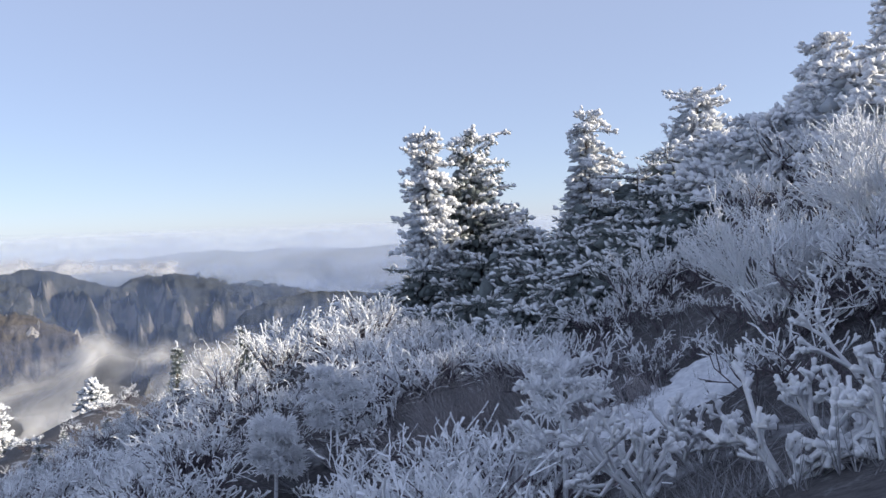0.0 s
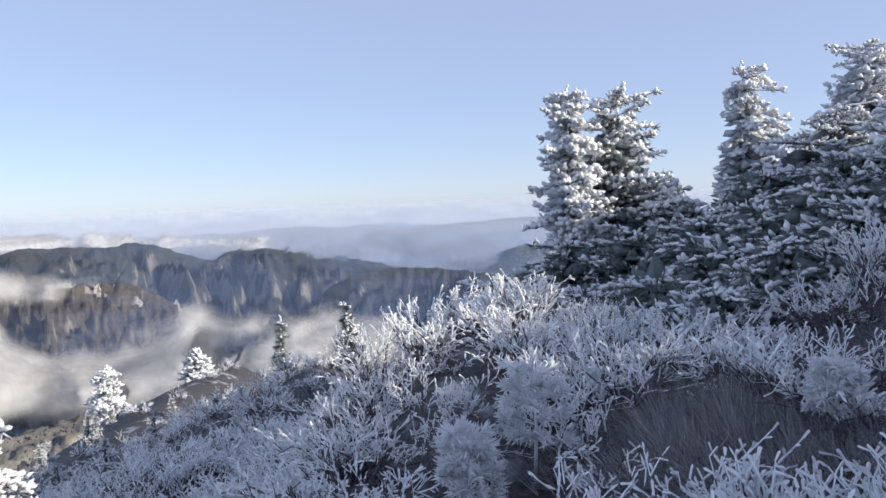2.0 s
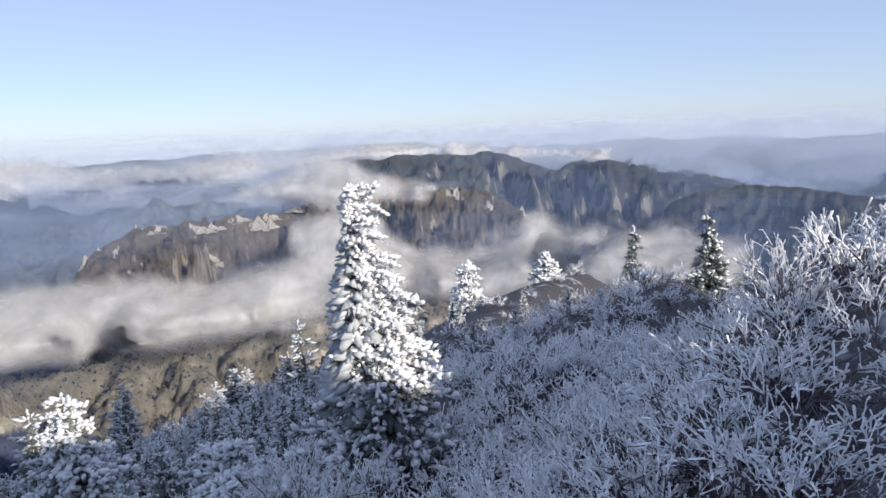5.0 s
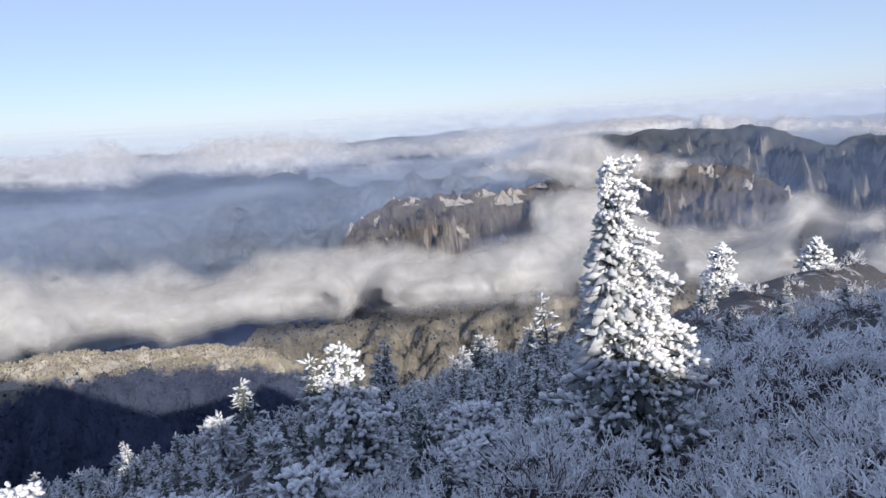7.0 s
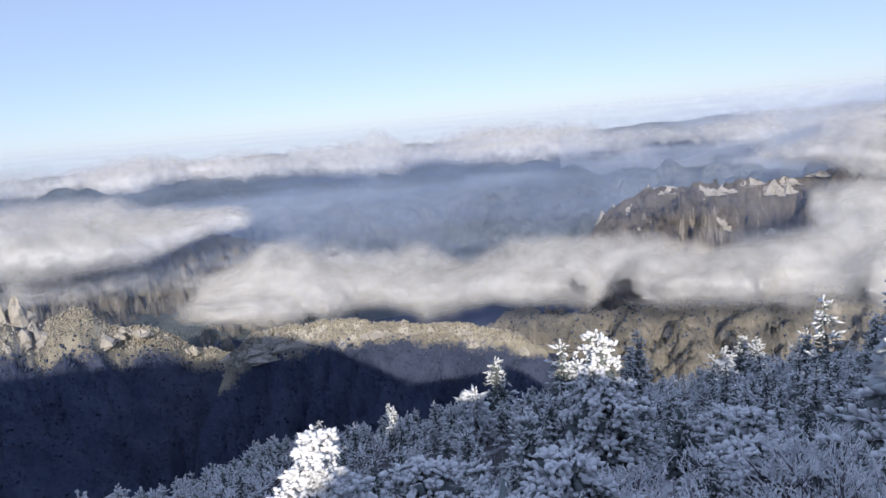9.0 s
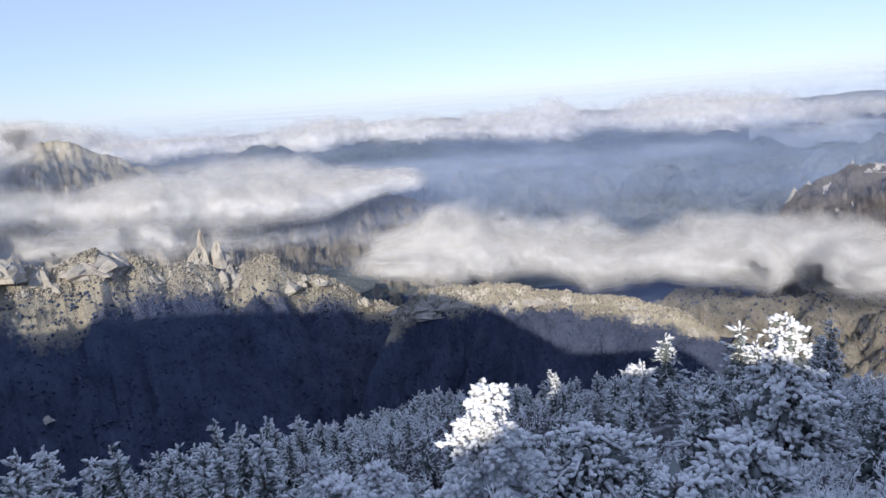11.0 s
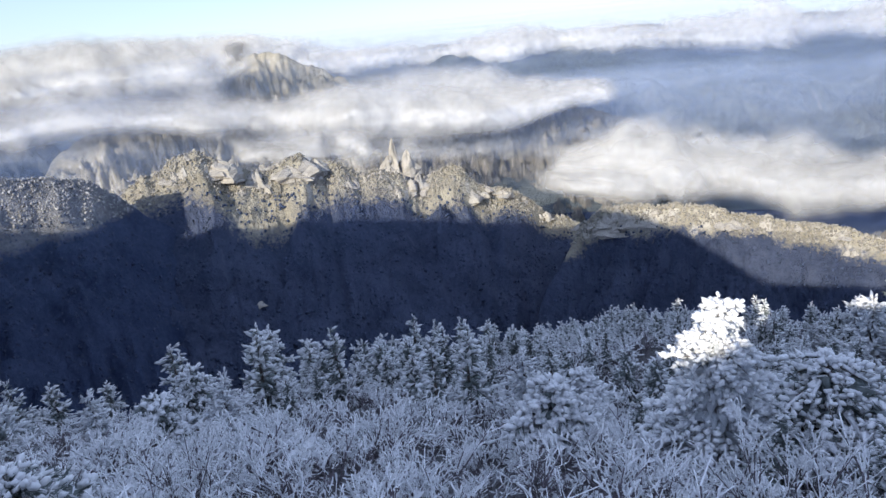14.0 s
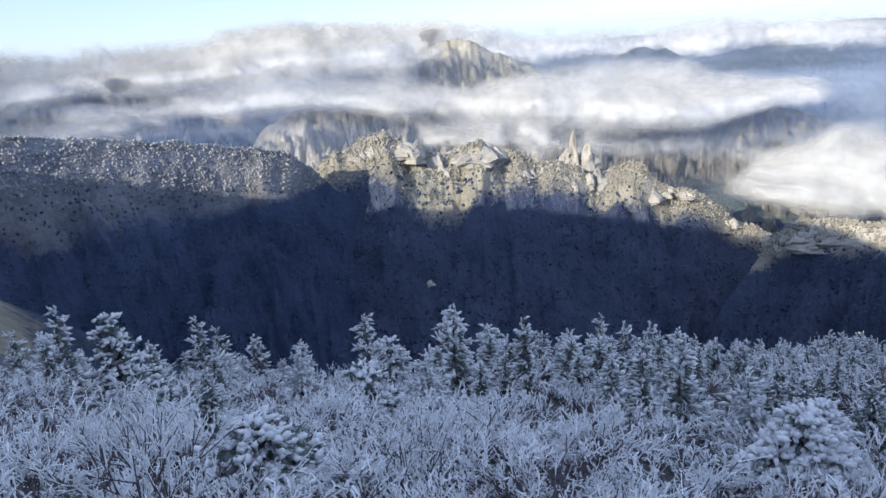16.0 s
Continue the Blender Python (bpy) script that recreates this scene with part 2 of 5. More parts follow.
def mountain_material(name, woods, pale_woods, rock, pale_rock, steep=0.62, scale=0.02, shade_colours=None):
    """Woods on the gentler ground, bare rock where it is steep."""
    m, n, l, p = material(name)
    big, fine = noise_node(n, l, scale, 8, 0.65), noise_node(n, l, scale * 9, 8, 0.7)
    streak = noise_node(n, l, scale * 3, 8, 0.7, stretch=(1, 1, 0.5))
    w = mix(n, l, 0.5, ramp(n, l, big, [(0.35, woods), (0.65, pale_woods)]), ramp(n, l, fine, [(0.3, woods), (0.72, pale_woods)]))
    r = ramp(n, l, streak, [(0.3, rock), (0.7, pale_rock)])
    z = n.new("ShaderNodeSeparateXYZ")
    l.new(n.new("ShaderNodeNewGeometry").outputs["Normal"], z.inputs[0])
    add = n.new("ShaderNodeMath")
    add.operation = "MULTIPLY_ADD"
    l.new(big, add.inputs[0])
    add.inputs[1].default_value = -0.7
    add.inputs[2].default_value = 0.35
    low = n.new("ShaderNodeMath")
    l.new(z.outputs[2], low.inputs[0])
    l.new(add.outputs[0], low.inputs[1])
    f = ramp(n, l, low.outputs[0], [(steep - 0.06, (1, 1, 1)), (steep + 0.06, (0, 0, 0))])
    colour = mix(n, l, f, w, r)
    if shade_colours:  # navy on the lower slopes stands in for valley shade and haze
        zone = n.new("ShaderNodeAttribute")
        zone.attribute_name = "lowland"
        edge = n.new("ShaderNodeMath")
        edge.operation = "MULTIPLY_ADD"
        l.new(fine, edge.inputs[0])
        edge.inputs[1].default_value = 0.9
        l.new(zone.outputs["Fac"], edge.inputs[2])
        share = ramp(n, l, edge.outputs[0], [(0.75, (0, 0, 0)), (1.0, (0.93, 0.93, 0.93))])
        # the navy that stands in for shade, mottled like woods
        pine = mix(n, l, 0.5, ramp(n, l, big, [(0.35, shade_colours[0]), (0.65, shade_colours[1])]), ramp(n, l, fine, [(0.3, shade_colours[0]), (0.75, shade_colours[1])]))
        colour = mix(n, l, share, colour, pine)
    l.new(colour, p.inputs["Base Color"])
    p.inputs["Roughness"].default_value = 0.95
    p.inputs["Specular IOR Level"].default_value = 0.1
    bump(n, l, p, fine, 0.9, 0.15 / scale)
    return m


SOIL = soil_material()
# valley shade and blue haze, put into the lower slopes' colour
SHADE_NAVY = ((0.02, 0.034, 0.08), (0.065, 0.092, 0.175))
HILL = mountain_material("autumn_hill", (0.23, 0.21, 0.165), (0.6, 0.55, 0.44), (0.38, 0.36, 0.32), (0.74, 0.7, 0.63), 0.46, 0.02, SHADE_NAVY)
FROSTHILL = mountain_material("frosted_hill", (0.07, 0.075, 0.085), (0.36, 0.36, 0.37), (0.12, 0.115, 0.11), (0.36, 0.34, 0.32), 0.34, 0.02, SHADE_NAVY)
FOOTHILL = mountain_material("rocky_foothill", (0.13, 0.125, 0.11), (0.36, 0.33, 0.28), (0.22, 0.2, 0.18), (0.58, 0.53, 0.46), 0.45, 0.02)
RIDGE = mountain_material("dark_ridge", (0.035, 0.042, 0.045), (0.14, 0.14, 0.125), (0.14, 0.135, 0.13), (0.46, 0.42, 0.37), 0.4, 0.008)
BROWN = mountain_material("brown_ridge", (0.07, 0.06, 0.055), (0.25, 0.22, 0.18), (0.17, 0.155, 0.14), (0.5, 0.45, 0.39), 0.3, 0.012)
# distance haze is painted into these two blue-grey colours
HAZE_BLUE = mountain_material("haze_blue_range", (0.1, 0.135, 0.17), (0.32, 0.345, 0.35), (0.2, 0.22, 0.24), (0.4, 0.4, 0.4), 0.5, 0.005)
HAZE_PLAIN = mountain_material("haze_grey_plain", (0.12, 0.145, 0.155), (0.24, 0.265, 0.265), (0.2, 0.22, 0.24), (0.4, 0.4, 0.4), 0.3, 0.003)


def stone_material():
    m, n, l, p = material("granite")
    big, fine = noise_node(n, l, 0.06, 8, 0.7, stretch=(1, 1, 0.3)), noise_node(n, l, 0.5, 8, 0.7)
    c = mix(n, l, 0.5, ramp(n, l, big, [(0.3, (0.2, 0.185, 0.165)), (0.65, (0.56, 0.52, 0.46))]), ramp(n, l, fine, [(0.3, (0.22, 0.205, 0.18)), (0.7, (0.6, 0.56, 0.5))]))
    l.new(c, p.inputs["Base Color"])
    p.inputs["Roughness"].default_value = 0.95
    bump(n, l, p, fine, 0.8, 2)
    return m


STONE = stone_material()


def cloud_material(name, colour, thickness, scale, puffs=False):
    """Thin layer of cloud droplets or imitated haze: partly clear, the rest scatters light."""
    m, n, l, p = material(name)
    n.remove(p)
    dens = n.new("ShaderNodeAttribute")
    dens.attribute_name = "cover"
    t = noise_node(n, l, scale, 4 if puffs else 10, 0.5 if puffs else 0.66)
    grain = n.new("ShaderNodeMapRange")
    l.new(t, grain.inputs[0])
    grain.inputs[1].default_value, grain.inputs[2].default_value, grain.inputs[3].default_value, grain.inputs[4].default_value = 0.37, 0.61, thickness * (0.62 if puffs else 0.18), thickness
    mul = n.new("ShaderNodeMath")
    mul.operation, mul.use_clamp = "MULTIPLY", True
    l.new(dens.outputs["Fac"], mul.inputs[0])
    l.new(grain.outputs[0], mul.inputs[1])
    dif, tra, clear = n.new("ShaderNodeBsdfDiffuse"), n.new("ShaderNodeBsdfTranslucent"), n.new("ShaderNodeBsdfTransparent")
    dif.inputs[0].default_value = tra.inputs[0].default_value = (*colour, 1)
    lit = n.new("ShaderNodeVectorMath")  # droplets scatter the sun whichever way the sheet lies
    if puffs:
        facing = n.new("ShaderNodeAttribute")
        facing.attribute_name = "billow"
        l.new(facing.outputs["Vector"], lit.inputs[0])
        lit.inputs[1].default_value = sun_dir * 0.5 + Vector((0, 0, 0.3))
    else:
        l.new(n.new("ShaderNodeNewGeometry").outputs["Normal"], lit.inputs[0])
        lit.inputs[1].default_value = sun_dir * 0.3
    level = n.new("ShaderNodeVectorMath")
    level.operation = "NORMALIZE"
    l.new(lit.outputs[0], level.inputs[0])
    l.new(level.outputs[0], dif.inputs["Normal"])
    body, out = n.new("ShaderNodeMixShader"), n.new("ShaderNodeMixShader")
    body.inputs[0].default_value = 0.2
    l.new(dif.outputs[0], body.inputs[1])
    l.new(tra.outputs[0], body.inputs[2])
    l.new(mul.outputs[0], out.inputs[0])
    l.new(clear.outputs[0], out.inputs[1])
    l.new(body.outputs[0], out.inputs[2])
    l.new(out.outputs[0], n["Material Output"].inputs[0])
    return m


CLOUD = cloud_material("cloud", (0.73, 0.735, 0.75), 0.95, 0.03, True)
# the next two tint added sheets that imitate the haze of the air
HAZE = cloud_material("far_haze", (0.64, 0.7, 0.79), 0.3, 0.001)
VEIL = cloud_material("haze_veil", (0.42, 0.57, 0.92), 0.07, 0.002)


# ---- the ground: our slope, its ridge and the valley ----
def hill(x, y):
    """Height of the slope that the camera stands on."""
    x, y = np.asarray(x, float), np.asarray(y, float)
    left = np.minimum(x, 0)
    s = 0.33 * x - 0.16 * (np.sqrt((np.minimum(x + 3, 0)) ** 2 + 4) - 2)
    low = np.logaddexp(0, -y / 3) * 3  # metres south of the start, softened
    west = 1 - smooth(-4, 8, x)
    s = s - west * 0.15 * np.minimum(low, 60) + (1 - west) * 0.053 * low
    north = np.logaddexp(0, (y - 17) / 3) * 3
    s = s - (0.34 * np.minimum(north, 120) + 0.13 * np.maximum(north - 120, 0)) * smooth(-14, -2, x) + 0.08 * north * (1 - smooth(-45, -20, x))
    s = s - 1.4 * smooth(1.5, 7, y) * smooth(-13, -6, x) * (1 - smooth(3, 11, x)) - 0.7 * (1 - smooth(-9, -3, x))
    s = s - 0.8 * np.logaddexp(0, (y - 42) / 4) * 4 * smooth(-34, -18, x) + 0.13 * np.logaddexp(0, (np.minimum(x, 20) - 8) / 2) * 2
    s = s - 0.9 * np.minimum(np.logaddexp(0, (y - 76) / 3) * 3, 400) * (1 - smooth(-12, 4, x))
    # crest humps and a notch, mostly unseen, set to steer sun and shade
    s = s + 1.8 * np.exp(-((y + 5) / 12) ** 2) * smooth(7, 15, x) - 1.3 * np.exp(-((y - 17) / 7) ** 2) * smooth(8, 15, x)
    s = s + smooth(9, 15, x) * (0.9 * np.exp(-((y - 3.6) / 2.8) ** 2) + 0.9 * np.exp(-((y - 10.2) / 2.2) ** 2) + 0.8 * np.exp(-((y + 0.8) / 1.6) ** 2) - 1.1 * np.exp(-((y + 6.4) / 1.2) ** 2))
    s = s + 1.5 * np.exp(-((x - 9.5) / 3.5) ** 2 - ((y - 14) / 5) ** 2)  # a knoll that the low sun reaches
    # the crest is cut low here to let the sun onto the slope
    lid = smooth(7.0, 9.5, y + 0.27 * (x - 5.5)) * (1 - smooth(19, 24, y)) * smooth(4, 7, x)
    s = s - lid * np.logaddexp(0, (s - 1.9 - 0.29 * (x - 5.5)) * 3) / 3
    crest = 17.0 + 2 * np.sin(y * 0.05) - 7 * np.exp(-((y - 12.5) / 6.5) ** 2)
    over = np.logaddexp(0, (x - crest) / 2) * 2
    s = s - 0.95 * over
    off = np.maximum(y - 10, 0) * 0.45 + np.minimum(y + 10, 0) * 0.5
    edge = np.logaddexp(0, (np.hypot(left, off * (1 - smooth(-10, 15, x))) - 52) / 5) * 5
    s = s - 0.75 * edge
    s = s + 0.55 * np.exp(-((x + 2.4) ** 2 + (y - 0.8) ** 2) / 5)
    s = s + 1.7 * np.exp(-((x + 3.0) / 2.9) ** 2 - ((y - 16) / 6.5) ** 2)  # the shrub-covered hump below the firs
    east = np.degrees(np.arctan2(-(x + 2.9), y - 1.6)) % 360
    shoulder = np.interp(east, [40, 46, 52, 58, 66, 80, 93, 100, 106, 112, 118, 130, 140], [0.0, 0.7, 1.7, 1.6, 2.6, 3.1, 3.2, 2.3, 1.7, 1.3, 0.7, 0.3, 0.0])
    s = s + shoulder * smooth(12, 36, np.hypot(x + 2.9, y - 1.6))  # the wooded shoulder of the slope
    return s + 0.25 * fbm(x * 0.22, y * 0.22, 0, 4, 3) * smooth(1.5, 6, np.hypot(x + 1.5, y - 1))


def valley(r):
    return -430 + 290 * smooth(1900, 5000, r)


def ground_mesh():
    na, nr = 480, 170
    az = np.linspace(0, 2 * math.pi, na, endpoint=False)
    r = 0.4 * (4950 / 0.4) ** np.linspace(0, 1, nr)
    r[0] = 0.001
    A, R = np.meshgrid(az, r, indexing="ij")
    x, y = -np.sin(A) * R, np.cos(A) * R
    far = valley(R) + (25 + 50 * smooth(1400, 2400, R) * (1 - smooth(4000, 4800, R))) * fbm(x * 0.003, y * 0.003, 0, 5, 11)
    near = np.maximum(hill(x, y), -1e4)
    # unseen ridge, its profile set so that its shadow crosses the valley
    summit = np.interp(y, [-1100, -1000, -900, -840, -780, -700, -600], [112, 114, 115, 117, 142, 166, 170]) * (1 - smooth(-330, 40, y)) - 0.9 * np.hypot(x - 150, np.maximum(0, np.abs(y + 500) - 620))
    z = np.maximum(np.maximum(near, far), summit)
    return np.stack([x, y, z], -1).reshape(-1, 3), grid_faces(na, nr, True)


ground = tagged(new("ground", mesh_np("ground", *ground_mesh(), SOIL, True)), "frozen brown mountain slope with patches of snow, running down into the valley", "ground", kind="structure")
# low ground takes the same navy in place of valley shade
low = np.empty(len(ground.data.vertices) * 3)
ground.data.vertices.foreach_get("co", low)
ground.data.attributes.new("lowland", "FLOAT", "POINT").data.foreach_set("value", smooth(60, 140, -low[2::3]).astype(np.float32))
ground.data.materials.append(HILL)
# the far floor's blue-grey already holds distance haze
ground.data.materials.append(HAZE_PLAIN)
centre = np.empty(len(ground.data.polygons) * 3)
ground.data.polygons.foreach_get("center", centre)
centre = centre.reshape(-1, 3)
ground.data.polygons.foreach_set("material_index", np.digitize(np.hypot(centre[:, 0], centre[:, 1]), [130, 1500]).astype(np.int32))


# ---- mountains ----
def polar(az, dist, z):
    a = np.radians(az)
    return np.stack([-np.sin(a) * dist, np.cos(a) * dist, z], -1)


CREST = {}


def mountain(name, crest, front, back, mat, label, seed, ribs=0.1, rough=0.03, jag=0.0, nu=260, nv=70, drop=1.0, power=0.8, zone=None, shade_line=-999, swell=0.3, spacing=0):
    """A ridge whose crest runs through (yaw, degrees up, metres away); it falls towards the valley on both sides."""
    c = np.array(crest, float)
    order = np.argsort(c[:, 0])
    c = c[order]
    az = np.linspace(c[0, 0], c[-1, 0], nu)
    el, dist = np.interp(az, c[:, 0], c[:, 1]), np.interp(az, c[:, 0], c[:, 2])
    top = EYE + dist * np.tan(np.radians(el))
    run = np.radians(az) * dist.mean()
    top = top + jag * dist.mean() * 0.01 * fbm(run * 0.03 * min(1.0, 1100 / dist.mean()), run * 0, 0, 4, seed + 5)
    v = np.linspace(-1, 1, nv)
    v = np.sign(v) * np.abs(v) ** 1.25
    D = dist[:, None] + np.where(v < 0, v * front, v * back)[None]
    foot = valley(D) - 40
    fall = np.abs(v)[None] ** power
    u01 = np.linspace(0, 1, nu)
    top = foot.mean(1) + (top - foot.mean(1)) * smooth(0, 0.09, u01) * smooth(0, 0.09, 1 - u01)
    height = (top[:, None] - foot)
    x, y = polar(az[:, None] + 0 * D, D, 0 * D)[..., 0], polar(az[:, None] + 0 * D, D, 0 * D)[..., 1]
    U, V = np.broadcast_to(run[:, None], D.shape), np.broadcast_to(v[None], D.shape)
    k = 26.0 / front
    shape = np.minimum(1, np.abs(V) * 5)
    gully = ridged(U * k * 0.16 + 0.8 * V + 0.5 * fbm(U * 0.004, V * 2, 0, 3, seed + 1), V * 1.1 + U * k * 0.05, 0, 2, seed) - 0.55
    gap = spacing or front * 0.14

    def ribbing(step, shift):  # ribs and gullies that run down the slope, forking and slanting
        q = U / step + shift + 1.3 * fbm(U / step * 0.35, V * 2.2, 0, 4, seed + 61) + 1.6 * V * fbm(U / step * 0.12, V * 0, 0, 2, seed + 63)
        return 1 - 2 * np.abs(2 * (q - np.floor(q)) - 1)

    side = (ribbing(gap, 0.0) * (0.3 + 1.4 * noise3(U / gap * 0.5, V * 3, 0, seed + 77)) + 0.16 * ribbing(gap * 0.41, 0.3)) * gap * ribs * np.minimum(1, np.abs(V) * 6)
    z = foot + height * (1 - fall * drop) + height * swell * gully * shape + side + height * rough * fbm(x * k, y * k, (foot + height * (1 - fall)) * k, 6, seed + 9) * (0.25 + shape)
    z = np.minimum(z, top[:, None] + 0.004 * height)
    verts = np.stack([x, y, z], -1)
    CREST[name] = (az, D, z)
    ob = new("mountain", mesh_np("mountain", verts.reshape(-1, 3), grid_faces(nu, nv), mat, True))
    tagged(ob, label, "mountain")
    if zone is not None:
        # below this line the slope turns to the painted shade colour
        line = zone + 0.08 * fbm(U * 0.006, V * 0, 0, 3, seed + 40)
        low = np.maximum(smooth(-0.14, 0.14, -V - line), smooth(0, 40, shade_line - z))
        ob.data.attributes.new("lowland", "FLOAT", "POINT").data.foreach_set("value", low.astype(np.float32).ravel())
    return verts


blue_hills = mountain("blue", [(-20, -4.4, 4300), (-2, -4.2, 4200), (6.7, -3.5, 4200), (11, -3.8, 4100), (14.7, -2.8, 4000), (18, -2.8, 4000), (21, -2.5, 3900), (24, -3.2, 3800), (30, -4.5, 3800)], 900, 400, HAZE_BLUE, "range of low hills at the horizon, haze painted in as blue", 21, 0.3, 0.08, 0.3, 260, 50, spacing=110)
main_ridge = mountain("main", [(2, -7.5, 2900), (6, -6.6, 2900), (10, -5.6, 2900), (14, -4.6, 2950), (18, -4.0, 3000), (21.4, -3.2, 3000), (23.4, -3.3, 3050), (25.7, -3.7, 3100), (27.5, -3.2, 3100), (30, -2.15, 3150), (34.2, -2.3, 3200), (38.5, -2.1, 3200), (42.2, -2.5, 3200), (46, -3.6, 3200), (50, -5, 3200)], 900, 500, RIDGE, "long dark wooded mountain ridge with rocky ribs", 31, 0.3, 0.08, 0.25, 520, 80, swell=0.4, spacing=170)
spur = mountain("spur", [(-6, -7.4, 2100), (0, -6.6, 2100), (4, -5.8, 2150), (6.6, -5.3, 2200), (10.8, -5.0, 2250), (13, -5.3, 2250), (15.4, -5.9, 2250), (19, -8, 2300)], 500, 300, RIDGE, "dark forested spur below the far range", 41, 0.25, 0.05, 0.2, 300, 60, spacing=80)
brown_ridge = mountain("brown", [(25, -9.5, 2050), (27.7, -7.2, 2050), (28.6, -6.6, 2050), (32.2, -5.1, 2100), (35.7, -4.6, 2150), (38.6, -3.9, 2200), (41.9, -4.3, 2150), (43.5, -5.3, 2000), (45, -5.4, 1950), (50.5, -6.5, 1900), (55.2, -6.3, 1850), (59, -6.5, 1800), (61.5, -7.6, 1750), (63.5, -9.5, 1700), (67, -13, 1650)], 520, 350, BROWN, "brown mountain ridge with pale crags rising out of cloud", 51, 0.14, 0.13, 0.5, 520, 84, swell=0.5, spacing=120)
low_ridge = mountain("low", [(30, -14.5, 1350), (40, -15, 1300), (48, -15.2, 1250), (56, -16, 1250), (62, -16.2, 1250), (68, -16.5, 1250), (75, -15.5, 1300)], 420, 300, FOOTHILL, "rocky foothill with scattered autumn woods under the cloud bank", 61, 0.14, 0.12, 0.3, 400, 80, swell=0.5, spacing=110)
near_hill = mountain("near", [(64, -24, 800), (67.2, -20.8, 840), (68.1, -19.2, 850), (70.9, -17.7, 880), (75, -16.7, 900), (79.2, -16.4, 910), (84.6, -15.4, 920), (88, -15.2, 920), (90.3, -15.2, 920), (92.7, -15.4, 910), (94.4, -16.6, 890), (96, -19.5, 860), (98.5, -23, 820), (101, -27, 780)], 230, 260, HILL, "rounded hill of tan autumn woods with granite crags", 71, 0.1, 0.04, 0.3, 420, 80, swell=0.12, spacing=60, zone=0.12, shade_line=-285)
rock_ridge = mountain("rock", [(90, -19, 1250), (94.2, -16.8, 1220), (97, -15.6, 1200), (100, -13.9, 1180), (103.1, -12.4, 1150), (105, -11.1, 1150), (106.5, -11.6, 1140), (107.8, -12.2, 1120), (110.5, -11.3, 1100), (112.5, -11.0, 1090), (115.6, -10.1, 1080), (117.4, -8.8, 1070), (118.5, -8.9, 1070), (120.5, -9.6, 1060), (123, -8.6, 1050), (125.3, -7.5, 1050), (127.4, -7.8, 1050), (129.4, -8.9, 1040), (133, -10.5, 1040), (138, -12, 1040)], 540, 260, HILL, "sunlit granite ridge with tan autumn woods", 81, 0.07, 0.03, 0.7, 520, 90, swell=0.06, spacing=80, zone=0.13, shade_line=-360)
frost_ridge = mountain("frost", [(122, -19, 1003), (127, -14, 977), (129.6, -11.8, 964), (131.5, -9.6, 950), (133.2, -8.3, 937), (135.4, -7.7, 924), (137.1, -7.5, 924), (140.8, -6.5, 911), (144, -6.2, 898), (149.5, -5.0, 884), (153, -4.5, 871), (160, -3.5, 858), (170, -3, 858)], 450, 220, FROSTHILL, "wooded ridge with frosted treetops along its crest", 91, 0.06, 0.03, 0.3, 400, 80, swell=0.05, spacing=60, zone=0.15, shade_line=-170)
cloud_peak = mountain("peak", [(104, -9, 2500), (107, -7.5, 2450), (110.4, -5.8, 2400), (113, -3.4, 2400), (116.1, -1.7, 2400), (118, -1.0, 2400), (119.6, -0.7, 2400), (121.5, -1.1, 2400), (124.8, -2.6, 2400), (127.6, -3.3, 2400), (130.9, -4.2, 2400), (134, -6, 2400), (138, -8, 2400)], 700, 400, HILL, "frosted rocky summit wrapped in drifting cloud", 101, 0.1, 0.11, 0.35, 360, 80, swell=0.15, spacing=90)
far_peak = mountain("farpeak", [(133, -6, 2900), (137, -4, 2900), (141.3, -2.6, 2900), (143.9, -1.7, 2900), (146.2, -2.0, 2900), (149.4, -1.5, 2900), (154, -2.4, 2900), (160, -3, 2900)], 700, 400, RIDGE, "low dark peak showing above a sea of cloud", 111, 0.25, 0.05, 0.2, 220, 60, spacing=100)
mid_ridge = mountain("mid", [(86, -9.5, 2000), (90, -8.6, 2050), (94, -7.4, 2100), (97, -5.9, 2200), (100, -5.0, 2300), (103, -4.6, 2350), (106, -5.7, 2300), (110, -7.5, 2100), (114, -9, 2000)], 700, 400, FOOTHILL, "hazy rocky ridge partly covered by cloud", 121, 0.1, 0.12, 0.4, 320, 70, spacing=85)

valley_hills = mountain("valleyhills", [(36, -7.5, 2900), (44, -6.2, 3000), (52, -5.4, 3100), (58, -5.0, 3100), (63, -5.6, 3000), (70, -6.6, 2900), (76, -6.2, 3000), (84, -5.6, 3100), (92, -6.2, 3000), (100, -7, 2900)], 800, 500, HAZE_BLUE, "low wooded hills with blue haze painted into their colour", 131, 0.3, 0.1, 0.9, 260, 50, spacing=110)

mountain("hills_a", [(44, -9.5, 2300), (52, -8.0, 2350), (58, -7.4, 2400), (66, -8.2, 2350), (72, -8.9, 2300), (78, -7.9, 2400), (86, -7.2, 2450), (92, -8.2, 2350), (99, -9.5, 2300)], 600, 450, HAZE_BLUE, "low wooded hills on the valley floor, coloured as if hazy", 141, 0.3, 0.1, 1.4, 240, 44, spacing=100)
mountain("hills_b", [(40, -7, 2650), (50, -6.3, 2700), (62, -6.6, 2700), (68, -6.0, 2750), (76, -7.0, 2700), (84, -6.4, 2700), (94, -6.8, 2700), (104, -7.5, 2650)], 500, 400, HAZE_BLUE, "folded hills beyond the valley floor, haze in their blue colour", 151, 0.3, 0.1, 1.2, 240, 40, spacing=100)

